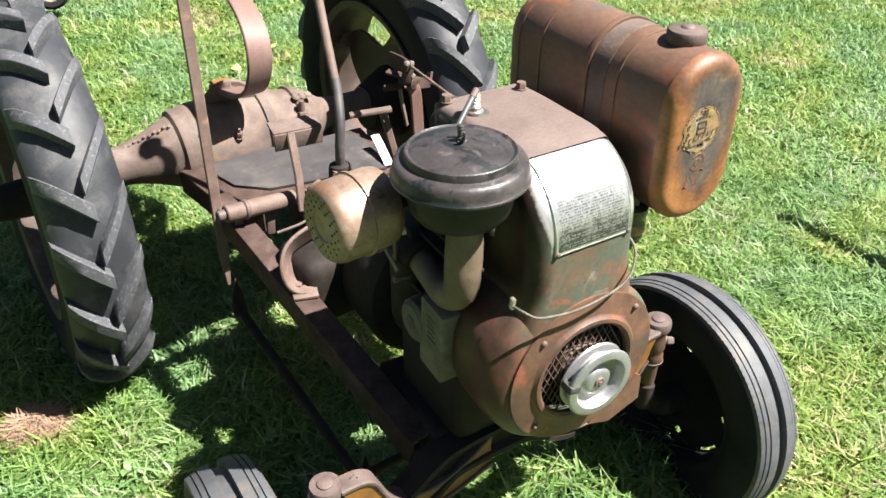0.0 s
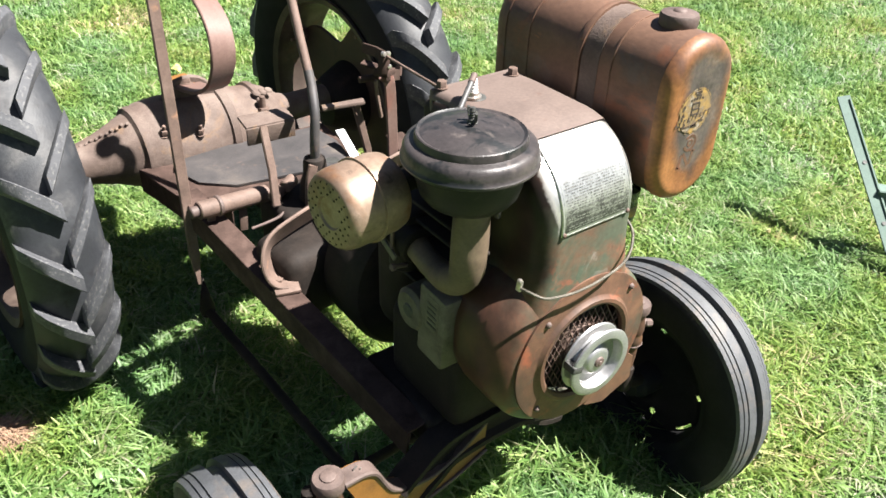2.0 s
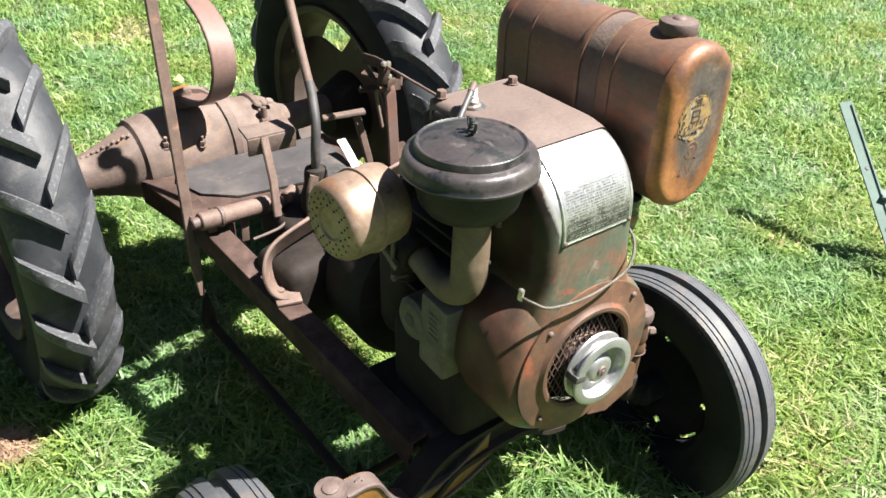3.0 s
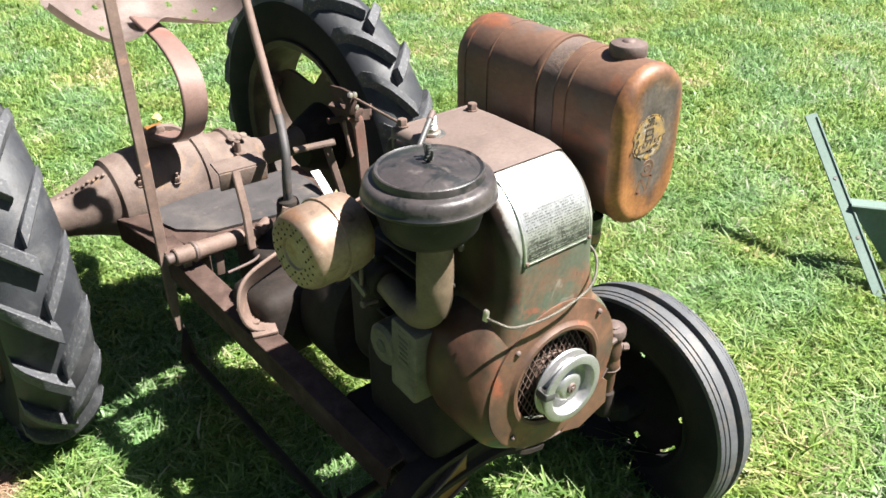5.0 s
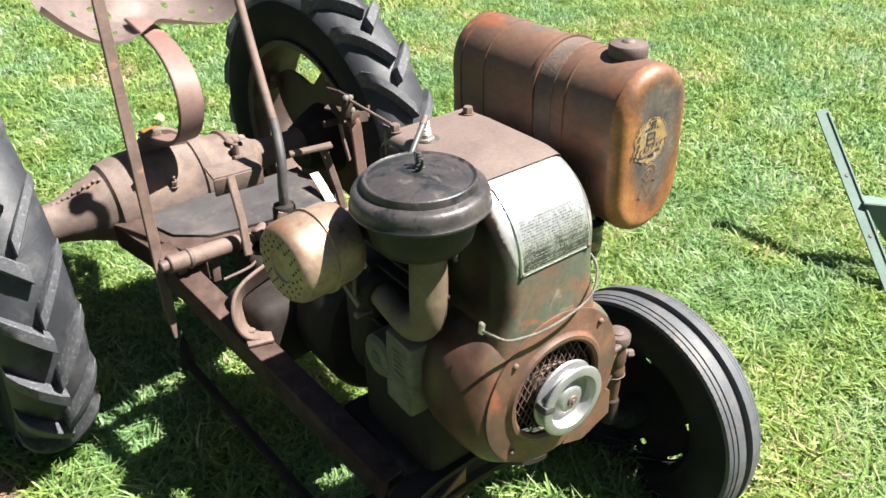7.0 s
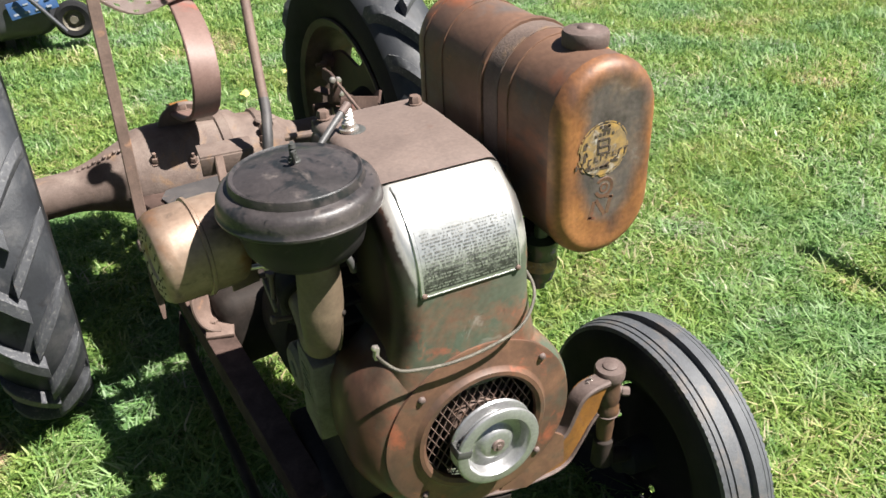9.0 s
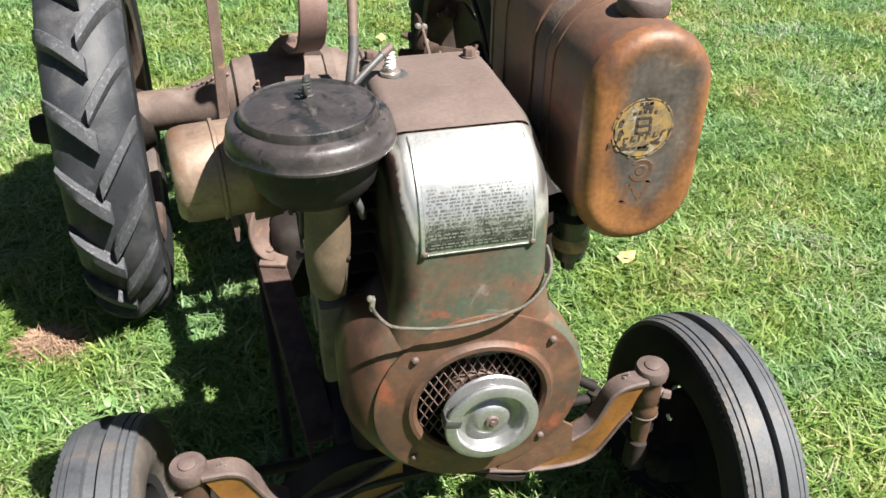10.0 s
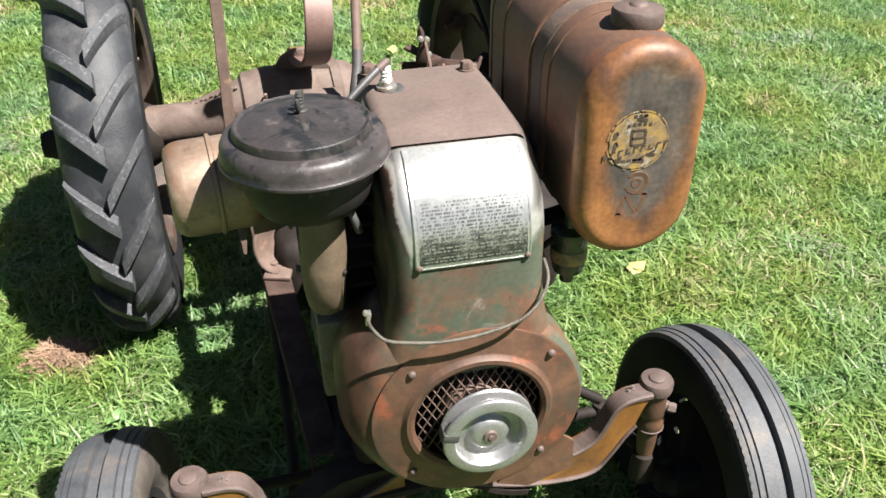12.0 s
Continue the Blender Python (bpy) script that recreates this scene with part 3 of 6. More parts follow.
# volute round the flywheel
VC = Vector((0.168, 0, 0.515))
VR = [(0, 0.131), (40, 0.130), (80, 0.128), (110, 0.135), (130, 0.160), (150, 0.166), (180, 0.155), (215, 0.142), (250, 0.127), (280, 0.121), (320, 0.124), (360, 0.131)]


def vol_r(deg):
    deg %= 360
    for (a, r), (b, q) in zip(VR, VR[1:]):
        if a <= deg <= b:
            t = (deg - a) / (b - a)
            t = t * t * (3 - 2 * t)
            return r + (q - r) * t
    return 0.13


def volute(bm):
    rows = []
    for q in (0, 12, 24, 36, 48, 60, 72, 82, 90):
        row = []
        for a in range(0, 360, 4):
            shoulder = max(0.012, vol_r(a) - 0.115)
            r = vol_r(a) - shoulder * (1 - math.sin(radians(q)))
            row.append(bm.verts.new((VC.x + r * math.cos(radians(a)), 0.0195 + 1.15 * shoulder * (1 - math.cos(radians(q))), VC.z + r * math.sin(radians(a)))))
        rows.append(row)
    for y, inset in ((0.105, 0.002), (0.125, 0.008), (0.13, 0.025)):
        rows.append([bm.verts.new((VC.x + (vol_r(a) - inset) * math.cos(radians(a)), y, VC.z + (vol_r(a) - inset) * math.sin(radians(a)))) for a in range(0, 360, 4)])
    inner = [bm.verts.new((VC.x + 0.085 * math.cos(radians(a)), 0.020, VC.z + 0.085 * math.sin(radians(a)))) for a in range(0, 360, 4)]
    rows.insert(0, inner)
    n = len(inner)
    for A, C in zip(rows, rows[1:]):
        for k in range(n):
            bm.faces.new([A[k], A[(k + 1) % n], C[(k + 1) % n], C[k]])
    bm.faces.new(rows[-1])
    return bm


part("volute_housing", volute(B()), M_COWL, cowl, "rounded fan housing with green and rust patina")
# cover ring with its raised lip
cover = part("screen_cover", lathe(B(), [(0.0745, 0.004), (0.0745, -0.003), (0.079, -0.0065), (0.084, -0.006), (0.088, -0.001), (0.090, 0.0), (0.119, 0.0), (0.1225, 0.001), (0.1225, 0.006)], (VC.x, 0.016, VC.z), (0, 1, 0), 96), M_COVER, cowl, "round rust-brown cover plate")


def mesh_screen(bm):
    """Expanded metal: zigzag strands in a round opening."""
    w, h, r = 0.0112, 0.0205, 0.0755
    z = -r
    row = 0
    while z < r:
        x = -r - w
        k = 0
        while x < r + w:
            for sgn in (-1, 1):
                a = Vector((x + (w / 2 if row % 2 else 0), 0, z))
                c = a + Vector((sgn * w / 2, 0, h / 2))
                if (a.xz.length < r) and (c.xz.length < r):
                    o = Vector((VC.x, 0.0215, VC.z))
                    sweep(bm, [o + a, o + c], rect(0.0010, 0.0022, 0.0002), up=(0, 1, 0))
            x += w
            k += 1
        z += h / 2
        row += 1
    return bm


part("expanded_screen", mesh_screen(B()), M_RUST, cowl, "diamond mesh screen of expanded metal")
# fan takes an ink-dark colour in place of the shade behind the mesh
fan = B()
lathe(fan, [(0, 0), (0.074, 0), (0.074, 0.008), (0, 0.008)], (VC.x, 0.081, VC.z), (0, 1, 0), 48)
fan = part("cooling_fan", fan, M_INK, cowl, "flywheel fan coloured dark for the shade behind the screen")
for k in range(20):
    a = radians(18 * k)
    blade = B()
    box(blade, (VC.x + 0.055 * math.cos(a), 0.076, VC.z + 0.055 * math.sin(a)), (0.034, 0.016, 0.003), (0, -math.degrees(a), 20), 0.0005, 1)
    part("fan_blade", blade, M_INK, fan)
part("fan_collar", lathe(B(), [(0.030, 0.02), (0.030, -0.012), (0.036, -0.014), (0.038, -0.010), (0.038, 0.02)], (VC.x, 0.035, VC.z), (0, 1, 0), 48), M_RUST, cowl)
# rope pulley
PY = -0.016
PC = Vector((0.175, 0, 0.506))
pulley = tpart("starter_pulley", lathe(B(), [(r * 0.94, h) for r, h in [(0.0, 0.005), (0.009, 0.005), (0.016, 0.0052), (0.0205, 0.0062), (0.0235, 0.009), (0.0262, 0.013), (0.029, 0.0145), (0.039, 0.0135), (0.0415, 0.008), (0.0425, 0.002),
                                        (0.0445, 0.0), (0.0545, 0.0), (0.0575, 0.0015), (0.0585, 0.004), (0.0575, 0.0065), (0.047, 0.0095), (0.0455, 0.013), (0.047, 0.0165), (0.0565, 0.0195), (0.058, 0.022),
                                        (0.0565, 0.0245), (0.035, 0.026), (0.030, 0.03), (0.030, 0.062), (0, 0.062)]], (PC.x, PY, PC.z), (0, 1, 0), 96), M_STEEL, "polished steel rope starter pulley")
bolt = B()
cyl(bolt, (PC.x, PY + 0.0060, PC.z), (PC.x, PY + 0.0025, PC.z), 0.0088, 0.0082, 24, 0.001)
lathe(bolt, [(0, 0), (0.0035, 0), (0.003, 0.0015), (0, 0.0015)], (PC.x, PY + 0.0026, PC.z), (0, -1, 0), 6)
part("centre_bolt", bolt, M_FORGETOP, pulley, "small rusty centre bolt")
notch = B()
box(notch, (PC.x - 0.046, PY + 0.010, PC.z + 0.010), (0.020, 0.022, 0.012), (0, 14, 0), 0.003)
part("rope_notch", notch, M_INK, pulley, "dark rope notch in the rim")
# cover bolts
for x, z in ((0.093, 0.591), (0.250, 0.591), (0.246, 0.440), (0.09, 0.441)):
    part("cover_bolt", roundhead(B(), (x, 0.0165, z), (0, -1, 0), 0.0048, 0.005), M_FORGETOP, cowl)
# name plate, bent over the front of the duct
NP = [p for p in duct_profile() if 0.72 <= p[1] <= 0.8235]
NP = [(0.022, 0.722)] + [p for p in NP if p[1] > 0.7225] + [(0.0845, 0.8222)]
plate = part("name_plate", duct_sheet(B(), 0.102, 0.222, 0.0016, 0.0018, NP, False), M_PLATE, cowl, "bright etched metal instruction plate")


def plate_point(x, s, out):
    """A point on the plate: s runs from its foot (0) to its head (1)."""
    f = s * (len(NP) - 1)
    i = min(int(f), len(NP) - 2)
    (y0, z0), (y1, z1) = NP[i], NP[i + 1]
    t = f - i
    n = Vector((0, -(z1 - z0), y1 - y0)).normalized()
    return Vector((x, y0 + (y1 - y0) * t, z0 + (z1 - z0) * t)) + n * out, n


def field_mat():
    """Black etching low on the plate, faded upward in colour for the glare."""
    m = M_PLATE.copy()
    m.name = "etched_black_field"
    nt = m.node_tree
    N, Lk = nt.nodes, nt.links
    b = N["Principled BSDF"]
    old = b.inputs["Base Color"].links[0].from_socket
    tc = N.new("ShaderNodeTexCoord")
    sep = N.new("ShaderNodeSeparateXYZ")
    Lk.new(tc.outputs["Object"], sep.inputs[0])
    up = N.new("ShaderNodeMapRange")
    up.inputs[1].default_value, up.inputs[2].default_value, up.inputs[3].default_value, up.inputs[4].default_value = 0.722, 0.785, 0.26, -0.22
    Lk.new(sep.outputs[2], up.inputs[0])
    total = up.outputs[0]
    for sc, amount in ((34.0, 0.55), (420.0, 0.45)):
        n = N.new("ShaderNodeTexNoise")
        n.inputs["Scale"].default_value, n.inputs["Detail"].default_value = sc, 5
        Lk.new(tc.outputs["Object"], n.inputs["Vector"])
        ma = N.new("ShaderNodeMath")
        ma.operation, ma.inputs[1].default_value = "MULTIPLY_ADD", amount
        Lk.new(n.outputs["Fac"], ma.inputs[0])
        Lk.new(total, ma.inputs[2])
        total = ma.outputs[0]
    r = N.new("ShaderNodeValToRGB")
    r.color_ramp.elements[0].position, r.color_ramp.elements[1].position = 0.54, 0.70
    Lk.new(total, r.inputs[0])
    x = N.new("ShaderNodeMix")
    x.data_type = "RGBA"
    Lk.new(r.outputs[0], x.inputs[0])
    Lk.new(old, x.inputs[6])
    x.inputs[7].default_value = (0.085, 0.085, 0.080, 1)
    Lk.new(x.outputs[2], b.inputs["Base Color"])
    return m


NF = [p for p in NP if p[1] < 0.80]
part("etched_field", duct_sheet(B(), 0.1065, 0.2175, 0.0004, 0.0021, [(0.022, 0.7265)] + [p for p in NF if p[1] > 0.727], False), field_mat(), cowl, "dark etched field, faded towards the head in colour for glare")


def plate_bars(bm, rows, seed):
    """Lines of tiny letter bars grouped into words; some worn away."""
    rng = random.Random(seed)
    for r in rows:
        s = 0.060 + r * 0.0235
        x = 0.1095 + rng.random() * 0.003
        end = 0.2145 - (rng.random() * 0.05 if r in (3, 8, 12) else rng.random() * 0.004)
        while x < end:
            for k in range(rng.randint(2, 8)):
                w = 0.0006 + rng.random() * 0.0009
                h = 0.0042 + rng.random() * 0.0024
                if x + w > end:
                    break
                if rng.random() > 0.10 + 0.012 * r:
                    bm.faces.new([bm.verts.new(plate_point(x + dx, s + ds, 0.00285)[0]) for dx, ds in ((0, -h), (w, -h), (w, h), (0, h))])
                x += w + 0.0004
            x += 0.0012 + rng.random() * 0.0008
    return bm


part("plate_lettering", plate_bars(B(), (0, 1, 2, 3, 5, 6, 8), 5), M_PLATE, cowl, "rows of tiny bright lettering on black")
part("plate_lettering", plate_bars(B(), (4, 7, 9, 10, 11, 12, 13, 14, 15, 16, 17, 18, 19), 8), M_LETTER, cowl, "rows of tiny dark etched lettering")
border = B()
for xx in (0.1035, 0.2205):
    sweep(border, [plate_point(xx, k / 12, 0.0021)[0] for k in range(13)], rect(0.0016, 0.0008, 0.0002), up=(0, -1, 0.3))
sweep(border, [plate_point(x, 0.01, 0.0021)[0] for x in (0.1035, 0.16, 0.2205)], rect(0.0014, 0.0005, 0.0001), up=(0, -1, 0))
part("plate_border", border, M_PLATE, cowl)
for x, s in ((0.106, 0.03), (0.218, 0.03), (0.106, 0.965), (0.218, 0.965)):
    p, n = plate_point(x, s, 0.0018)
    part("plate_rivet", roundhead(B(), p, n, 0.0034, 0.0025), M_RUST, cowl)
# top panel
TP = [(y, z) for y, z in duct_profile() if y > 0.09]
TP = [(0.0895, 0.8243)] + TP + [(0.285, 0.826)]
toppanel = tpart("top_panel", duct_sheet(B(), 0.084, 0.233, 0.014, 0.0028, TP, False), M_TOP, "flat brown primed top panel of the engine")
back = B()
box(back, (0.158, 0.281, 0.805), (0.146, 0.008, 0.05), (0, 0, 0), 0.003)
part("rear_lip", back, M_TOP, toppanel)
for x, y in ((0.212, 0.259), (0.098, 0.274)):
    b_ = B()
    hexhead(b_, (x, y, 0.832), (0, 0, 1), 0.0075, 0.009)
    part("hex_bolt", b_, M_RUST, toppanel)
part("plug_hole", lathe(B(), [(0.0, 0.0006), (0.0142, 0.0006), (0.015, 0.0), (0.015, -0.001)], (0.116, 0.222, 0.8332), (0, 0, 1), 32), M_INK, toppanel, "dark hole round the plug")
# spark plug
PL = Vector((0.111, 0.221, 0.834))
plug = tpart("spark_plug", lathe(B(), [(0, 0), (0.0115, 0), (0.0118, 0.003), (0.0095, 0.0035), (0.0082, 0.004), (0.0082, 0.009), (0.0062, 0.011)], PL, (0, 0, 1), 18), M_BRIGHT, "spark plug with white ribbed insulator")
ribs = [(0.0, 0.0105)]
for k in range(4):
    h = 0.010 + 0.0042 * k
    ribs += [(0.0058 - 0.0003 * k, h), (0.0066 - 0.0003 * k, h + 0.0015), (0.0058 - 0.0003 * k, h + 0.0030), (0.0049 - 0.0002 * k, h + 0.0038)]
part("insulator", lathe(B(), ribs + [(0.0034, 0.0265), (0.0026, 0.028), (0, 0.028)], PL, (0, 0, 1), 24), M_PORC, plug, "white porcelain insulator")
term = B()
cyl(term, PL + Vector((0, 0, 0.026)), PL + Vector((0, 0, 0.034)), 0.0028, 0.0024, 12, 0.0006)
lathe(term, [(0, 0), (0.0045, 0), (0.0045, 0.003), (0, 0.004)], PL + Vector((0, 0, 0.029)), (0, 0, 1), 6)
part("terminal", term, M_BRIGHT, plug)
lead = tpart("plug_lead", tube(B(), [(0.110, 0.220, 0.863), (0.099, 0.212, 0.858), (0.079, 0.199, 0.846), (0.060, 0.187, 0.832), (0.046, 0.177, 0.812), (0.041, 0.17, 0.77)], 0.0040, 14), M_LEAD, "thick grey spark plug lead")
part("lead_clip", tube(B(), [(0.113, 0.2222, 0.8645), (0.107, 0.2178, 0.8620), (0.101, 0.2134, 0.8592)], 0.0047, 12), M_FORGETOP, lead)

# cable across the front
cable = tpart("cable", tube(B(), [(0.0525, 0.034, 0.657), (0.055, 0.0183, 0.6582), (0.0654, 0.0034, 0.6543), (0.0864, 0.0009, 0.6488), (0.1224, 0.0004, 0.6433), (0.1644, 0.0004, 0.6453), (0.2074, 0.0024, 0.6553), (0.233, 0.0143, 0.6692), (0.2465, 0.034, 0.685), (0.2475, 0.075, 0.7)], 0.0020, 10), M_CABLE, "thin braided cable looped across the shroud")
clip = B()
box(clip, (0.053, 0.036, 0.660), (0.0045, 0.008, 0.016), (0, 10, 0), 0.001)
lathe(clip, [(0, -0.004), (0.0028, -0.0025), (0.0036, 0), (0.0028, 0.0025), (0, 0.004)], (0.0505, 0.033, 0.669), (0, -1, 0), 14)
part("cable_clip", clip, M_BRIGHT, cable)

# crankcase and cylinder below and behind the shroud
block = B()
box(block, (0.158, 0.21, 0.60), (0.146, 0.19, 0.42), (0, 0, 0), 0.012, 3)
engine_block = tpart("engine_block", block, M_DARK, "oily finned engine block, coloured near black for its shade")
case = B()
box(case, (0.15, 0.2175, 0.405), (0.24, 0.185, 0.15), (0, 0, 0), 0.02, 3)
part("crankcase", case, M_DARK, engine_block, "greasy crankcase, coloured black for the shade under the engine")
# hidden volume added behind the block only to keep sun off the ground
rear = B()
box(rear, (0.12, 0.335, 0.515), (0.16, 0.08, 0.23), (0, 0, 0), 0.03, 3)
part("rear_shade_block", rear, M_DARK, engine_block)
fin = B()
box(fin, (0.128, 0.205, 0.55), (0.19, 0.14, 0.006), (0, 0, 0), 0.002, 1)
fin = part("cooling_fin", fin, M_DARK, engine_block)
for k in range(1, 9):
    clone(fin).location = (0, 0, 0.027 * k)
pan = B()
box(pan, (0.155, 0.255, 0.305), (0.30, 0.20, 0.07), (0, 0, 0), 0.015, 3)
part("oil_pan", pan, M_DARK, engine_block, "oily pan between the rails, coloured black for its shade")
# unseen block added beside the clutch to throw shade on the lawn
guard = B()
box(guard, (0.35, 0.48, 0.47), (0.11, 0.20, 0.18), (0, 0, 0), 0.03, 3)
part("shade_block", guard, M_DARK, engine_block, "unseen dark block added beside the clutch to cast shade")
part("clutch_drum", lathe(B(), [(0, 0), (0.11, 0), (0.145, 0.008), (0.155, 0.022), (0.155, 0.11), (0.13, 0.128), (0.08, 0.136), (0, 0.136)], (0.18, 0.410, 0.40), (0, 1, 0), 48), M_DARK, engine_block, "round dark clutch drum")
# governor and magneto box on the side
mag = B()
box(mag, (0.032, 0.155, 0.535), (0.062, 0.062, 0.125), (4, 0, 0), 0.006)
box(mag, (0.004, 0.150, 0.560), (0.008, 0.03, 0.06), (4, 0, 0), 0.002)
cyl(mag, (-0.002, 0.205, 0.535), (0.06, 0.205, 0.535), 0.034, 0.036, 28, 0.006)
magneto = tpart("magneto", mag, M_CARB, "dusty grey cast magneto body")
dot = B()
cyl(dot, (-0.004, 0.205, 0.535), (0.002, 0.205, 0.535), 0.012, 0.012, 20, 0.002)
part("drive_hole", dot, M_INK, magneto)
mb = B()
for k in range(5):
    box(mb, (-0.0002, 0.150, 0.541 + 0.009 * k), (0.001, 0.022 - 0.004 * (k % 2), 0.0035), (4, 0, 0), 0, 1)
part("tag_lettering", mb, M_INK, magneto)

# air cleaner
AC = (0.010, 0.094, 0)
cleaner = tpart("air_cleaner", lathe(B(), [(0.0, 0.768), (0.040, 0.769), (0.052, 0.775), (0.0605, 0.786), (0.065, 0.803), (0.066, 0.827), (0.078, 0.8275), (0.0795, 0.830)], AC, (0, 0, 1), 72), M_BLACK, "black oil-bath air cleaner with round lid")
part("cleaner_lid", lathe(B(), [(0.0775, 0.8275), (0.0815, 0.8275), (0.0830, 0.8290), (0.0830, 0.8315), (0.0815, 0.8332), (0.0808, 0.8375), (0.0800, 0.8440), (0.0775, 0.8490), (0.0735, 0.8515), (0.0695, 0.8520), (0.0672, 0.8530), (0.0664, 0.8585), (0.0655, 0.8615), (0.0640, 0.8625), (0.0622, 0.8612), (0.0605, 0.8605), (0.050, 0.8645), (0.035, 0.8682), (0.022, 0.8700), (0.0185, 0.8698), (0.0140, 0.8712), (0, 0.8716)], AC, (0, 0, 1), 96), M_LID, cleaner, "domed black lid with rust bloom")
wing = B()
stud = [(0, 0.866), (0.0040, 0.866)]
for k in range(7):
    stud += [(0.0040, 0.8675 + 0.0032 * k), (0.0033, 0.8691 + 0.0032 * k)]
lathe(wing, stud + [(0.0030, 0.8905), (0, 0.891)], (AC[0], AC[1], 0), (0, 0, 1), 14)
lathe(wing, [(0, 0.8708), (0.0066, 0.8708), (0.0066, 0.8728), (0.0054, 0.8736), (0.0050, 0.8768), (0.0040, 0.8772)], (AC[0], AC[1], 0), (0, 0, 1), 16)
for sg in (-1, 1):
    sweep(wing, smooth_path([(AC[0] + sg * 0.0008, AC[1] + sg * 0.003, 0.8745), (AC[0] + sg * 0.0018, AC[1] + sg * 0.0075, 0.8765), (AC[0] + sg * 0.0026, AC[1] + sg * 0.0105, 0.8830), (AC[0] + sg * 0.0028, AC[1] + sg * 0.0110, 0.8875)], 3), lambda t: rect(0.0034, 0.0062 - 0.0016 * t, 0.0012), up=(0, sg, 1))
part("wing_nut", wing, M_INK, cleaner)

# intake elbow below the cleaner
def elbow_sect(t):
    r = 0.0215 + 0.003 * math.sin(min(t * 2.2, 1) * math.pi) - 0.004 * max(0, t - 0.6)
    return [(r * (1.0 - 0.12 * t) * math.cos(a), r * math.sin(a)) for a in (2 * math.pi * k / 20 for k in range(20))]


el = sweep(B(), smooth_path([(0.019, 0.097, 0.775), (0.018, 0.096, 0.72), (0.015, 0.095, 0.678), (0.015, 0.104, 0.646), (0.018, 0.135, 0.624), (0.026, 0.18, 0.616), (0.03, 0.235, 0.624)], 6), elbow_sect, up=(1, 0, 0))
elbow = tpart("intake_elbow", el, M_ELBOW, "khaki cast intake elbow")
seam = B()
sweep(seam, smooth_path([(0.0350, 0.0835, 0.765), (0.0350, 0.0825, 0.71), (0.0320, 0.0820, 0.665), (0.0300, 0.0930, 0.634)], 5), rect(0.003, 0.003, 0.001))
part("casting_seam", seam, M_ELBOW, elbow)
part("seam_screw", roundhead(B(), (0.0355, 0.0815, 0.690), (1, -0.8, 0), 0.0035, 0.003), M_DARK, elbow)
rod_ = B()
tube(rod_, [(0.040, 0.110, 0.768), (0.047, 0.094, 0.760), (0.052, 0.088, 0.748), (0.056, 0.090, 0.733)], 0.0042, 12, 5)
part("breather_tube", rod_, M_LEAD, cleaner, "short grey breather tube")
carb = B()
cyl(carb, (0.03, 0.225, 0.622), (0.03, 0.29, 0.630), 0.030, 0.027, 24, 0.004)
cyl(carb, (0.03, 0.26, 0.57), (0.03, 0.26, 0.62), 0.024, 0.026, 24, 0.006)
box(carb, (0.055, 0.27, 0.64), (0.07, 0.06, 0.05), (0, 0, 0), 0.006)
carburettor = tpart("carburettor", carb, M_DARK, "dark carburettor")
for p, q in (((-0.002, 0.245, 0.655), (-0.004, 0.245, 0.615)), ((-0.012, 0.275, 0.64), (0.03, 0.275, 0.64)), ((-0.01, 0.23, 0.60), (0.012, 0.23, 0.596))):
    b_ = B()
    cyl(b_, p, q, 0.0035, 0.0035, 10, 0.0008)
    hexhead(b_, p, Vector(p) - Vector(q), 0.006, 0.005, False)
    part("adjusting_screw", b_, M_FORGETOP, carburettor)
thr = B()
box(thr, (-0.006, 0.255, 0.622), (0.004, 0.05, 0.011), (25, 0, 0), 0.001)
part("throttle_arm", thr, M_CARB, carburettor)

# silencer drum
MU, MUR = Vector((-0.136, 0.178, 0.757)), 0.0525
MAX = Vector((1, 0.12, 0.0)).normalized()
muf = tpart("muffler", lathe(B(), [(0, 0.003), (0.020, 0.003), (0.022, 0.0005), (0.040, 0.0), (0.0465, 0.0025), (0.0508, 0.009), (MUR, 0.018), (MUR + 0.0003, 0.046), (MUR + 0.003, 0.047), (MUR + 0.003, 0.0505), (MUR, 0.052),
                                    (MUR, 0.078), (0.050, 0.088), (0.045, 0.093), (0.0, 0.095)], MU, MAX, 64), M_MUF, "tan heat-stained muffler drum")
holes = B()
a_, u_, v_ = frame_of(MAX)
for rr, cnt in ((0.026, 12), (0.033, 16), (0.040, 20)):
    for k in range(cnt):
        t = 2 * math.pi * (k + 0.5 * (cnt % 8 == 0)) / cnt
        p = MU + (u_ * math.cos(t) + v_ * math.sin(t)) * rr
        h = 0.0004 if rr < 0.04 else 0.0002
        lathe(holes, [(0, 0.0), (0.0015, 0.0), (0.0015, 0.001)], p - a_ * h, a_, 8)
part("outlet_holes", holes, M_DARK, muf, "ring of small dark outlet holes")
pipe = B()
tube(pipe, [MU + MAX * 0.09, (-0.01, 0.20, 0.755), (0.04, 0.22, 0.745), (0.09, 0.23, 0.735)], 0.016, 16)
part("exhaust_pipe", pipe, M_DARK, muf, "short dark exhaust pipe")
brk = B()
box(brk, (-0.040, 0.205, 0.694), (0.034, 0.004, 0.034), (0, 0, 14), 0.001)
bracket = tpart("muffler_bracket", brk, M_RUST, "small rusty bracket plate")
b_ = B()
cyl(b_, (-0.034, 0.200, 0.703), (-0.016, 0.196, 0.703), 0.0035, 0.0035, 12, 0.0005)
cyl(b_, (-0.018, 0.196, 0.703), (-0.012, 0.195, 0.703), 0.0065, 0.0065, 14, 0.001)
part("bracket_screw", b_, M_BRIGHT, bracket)

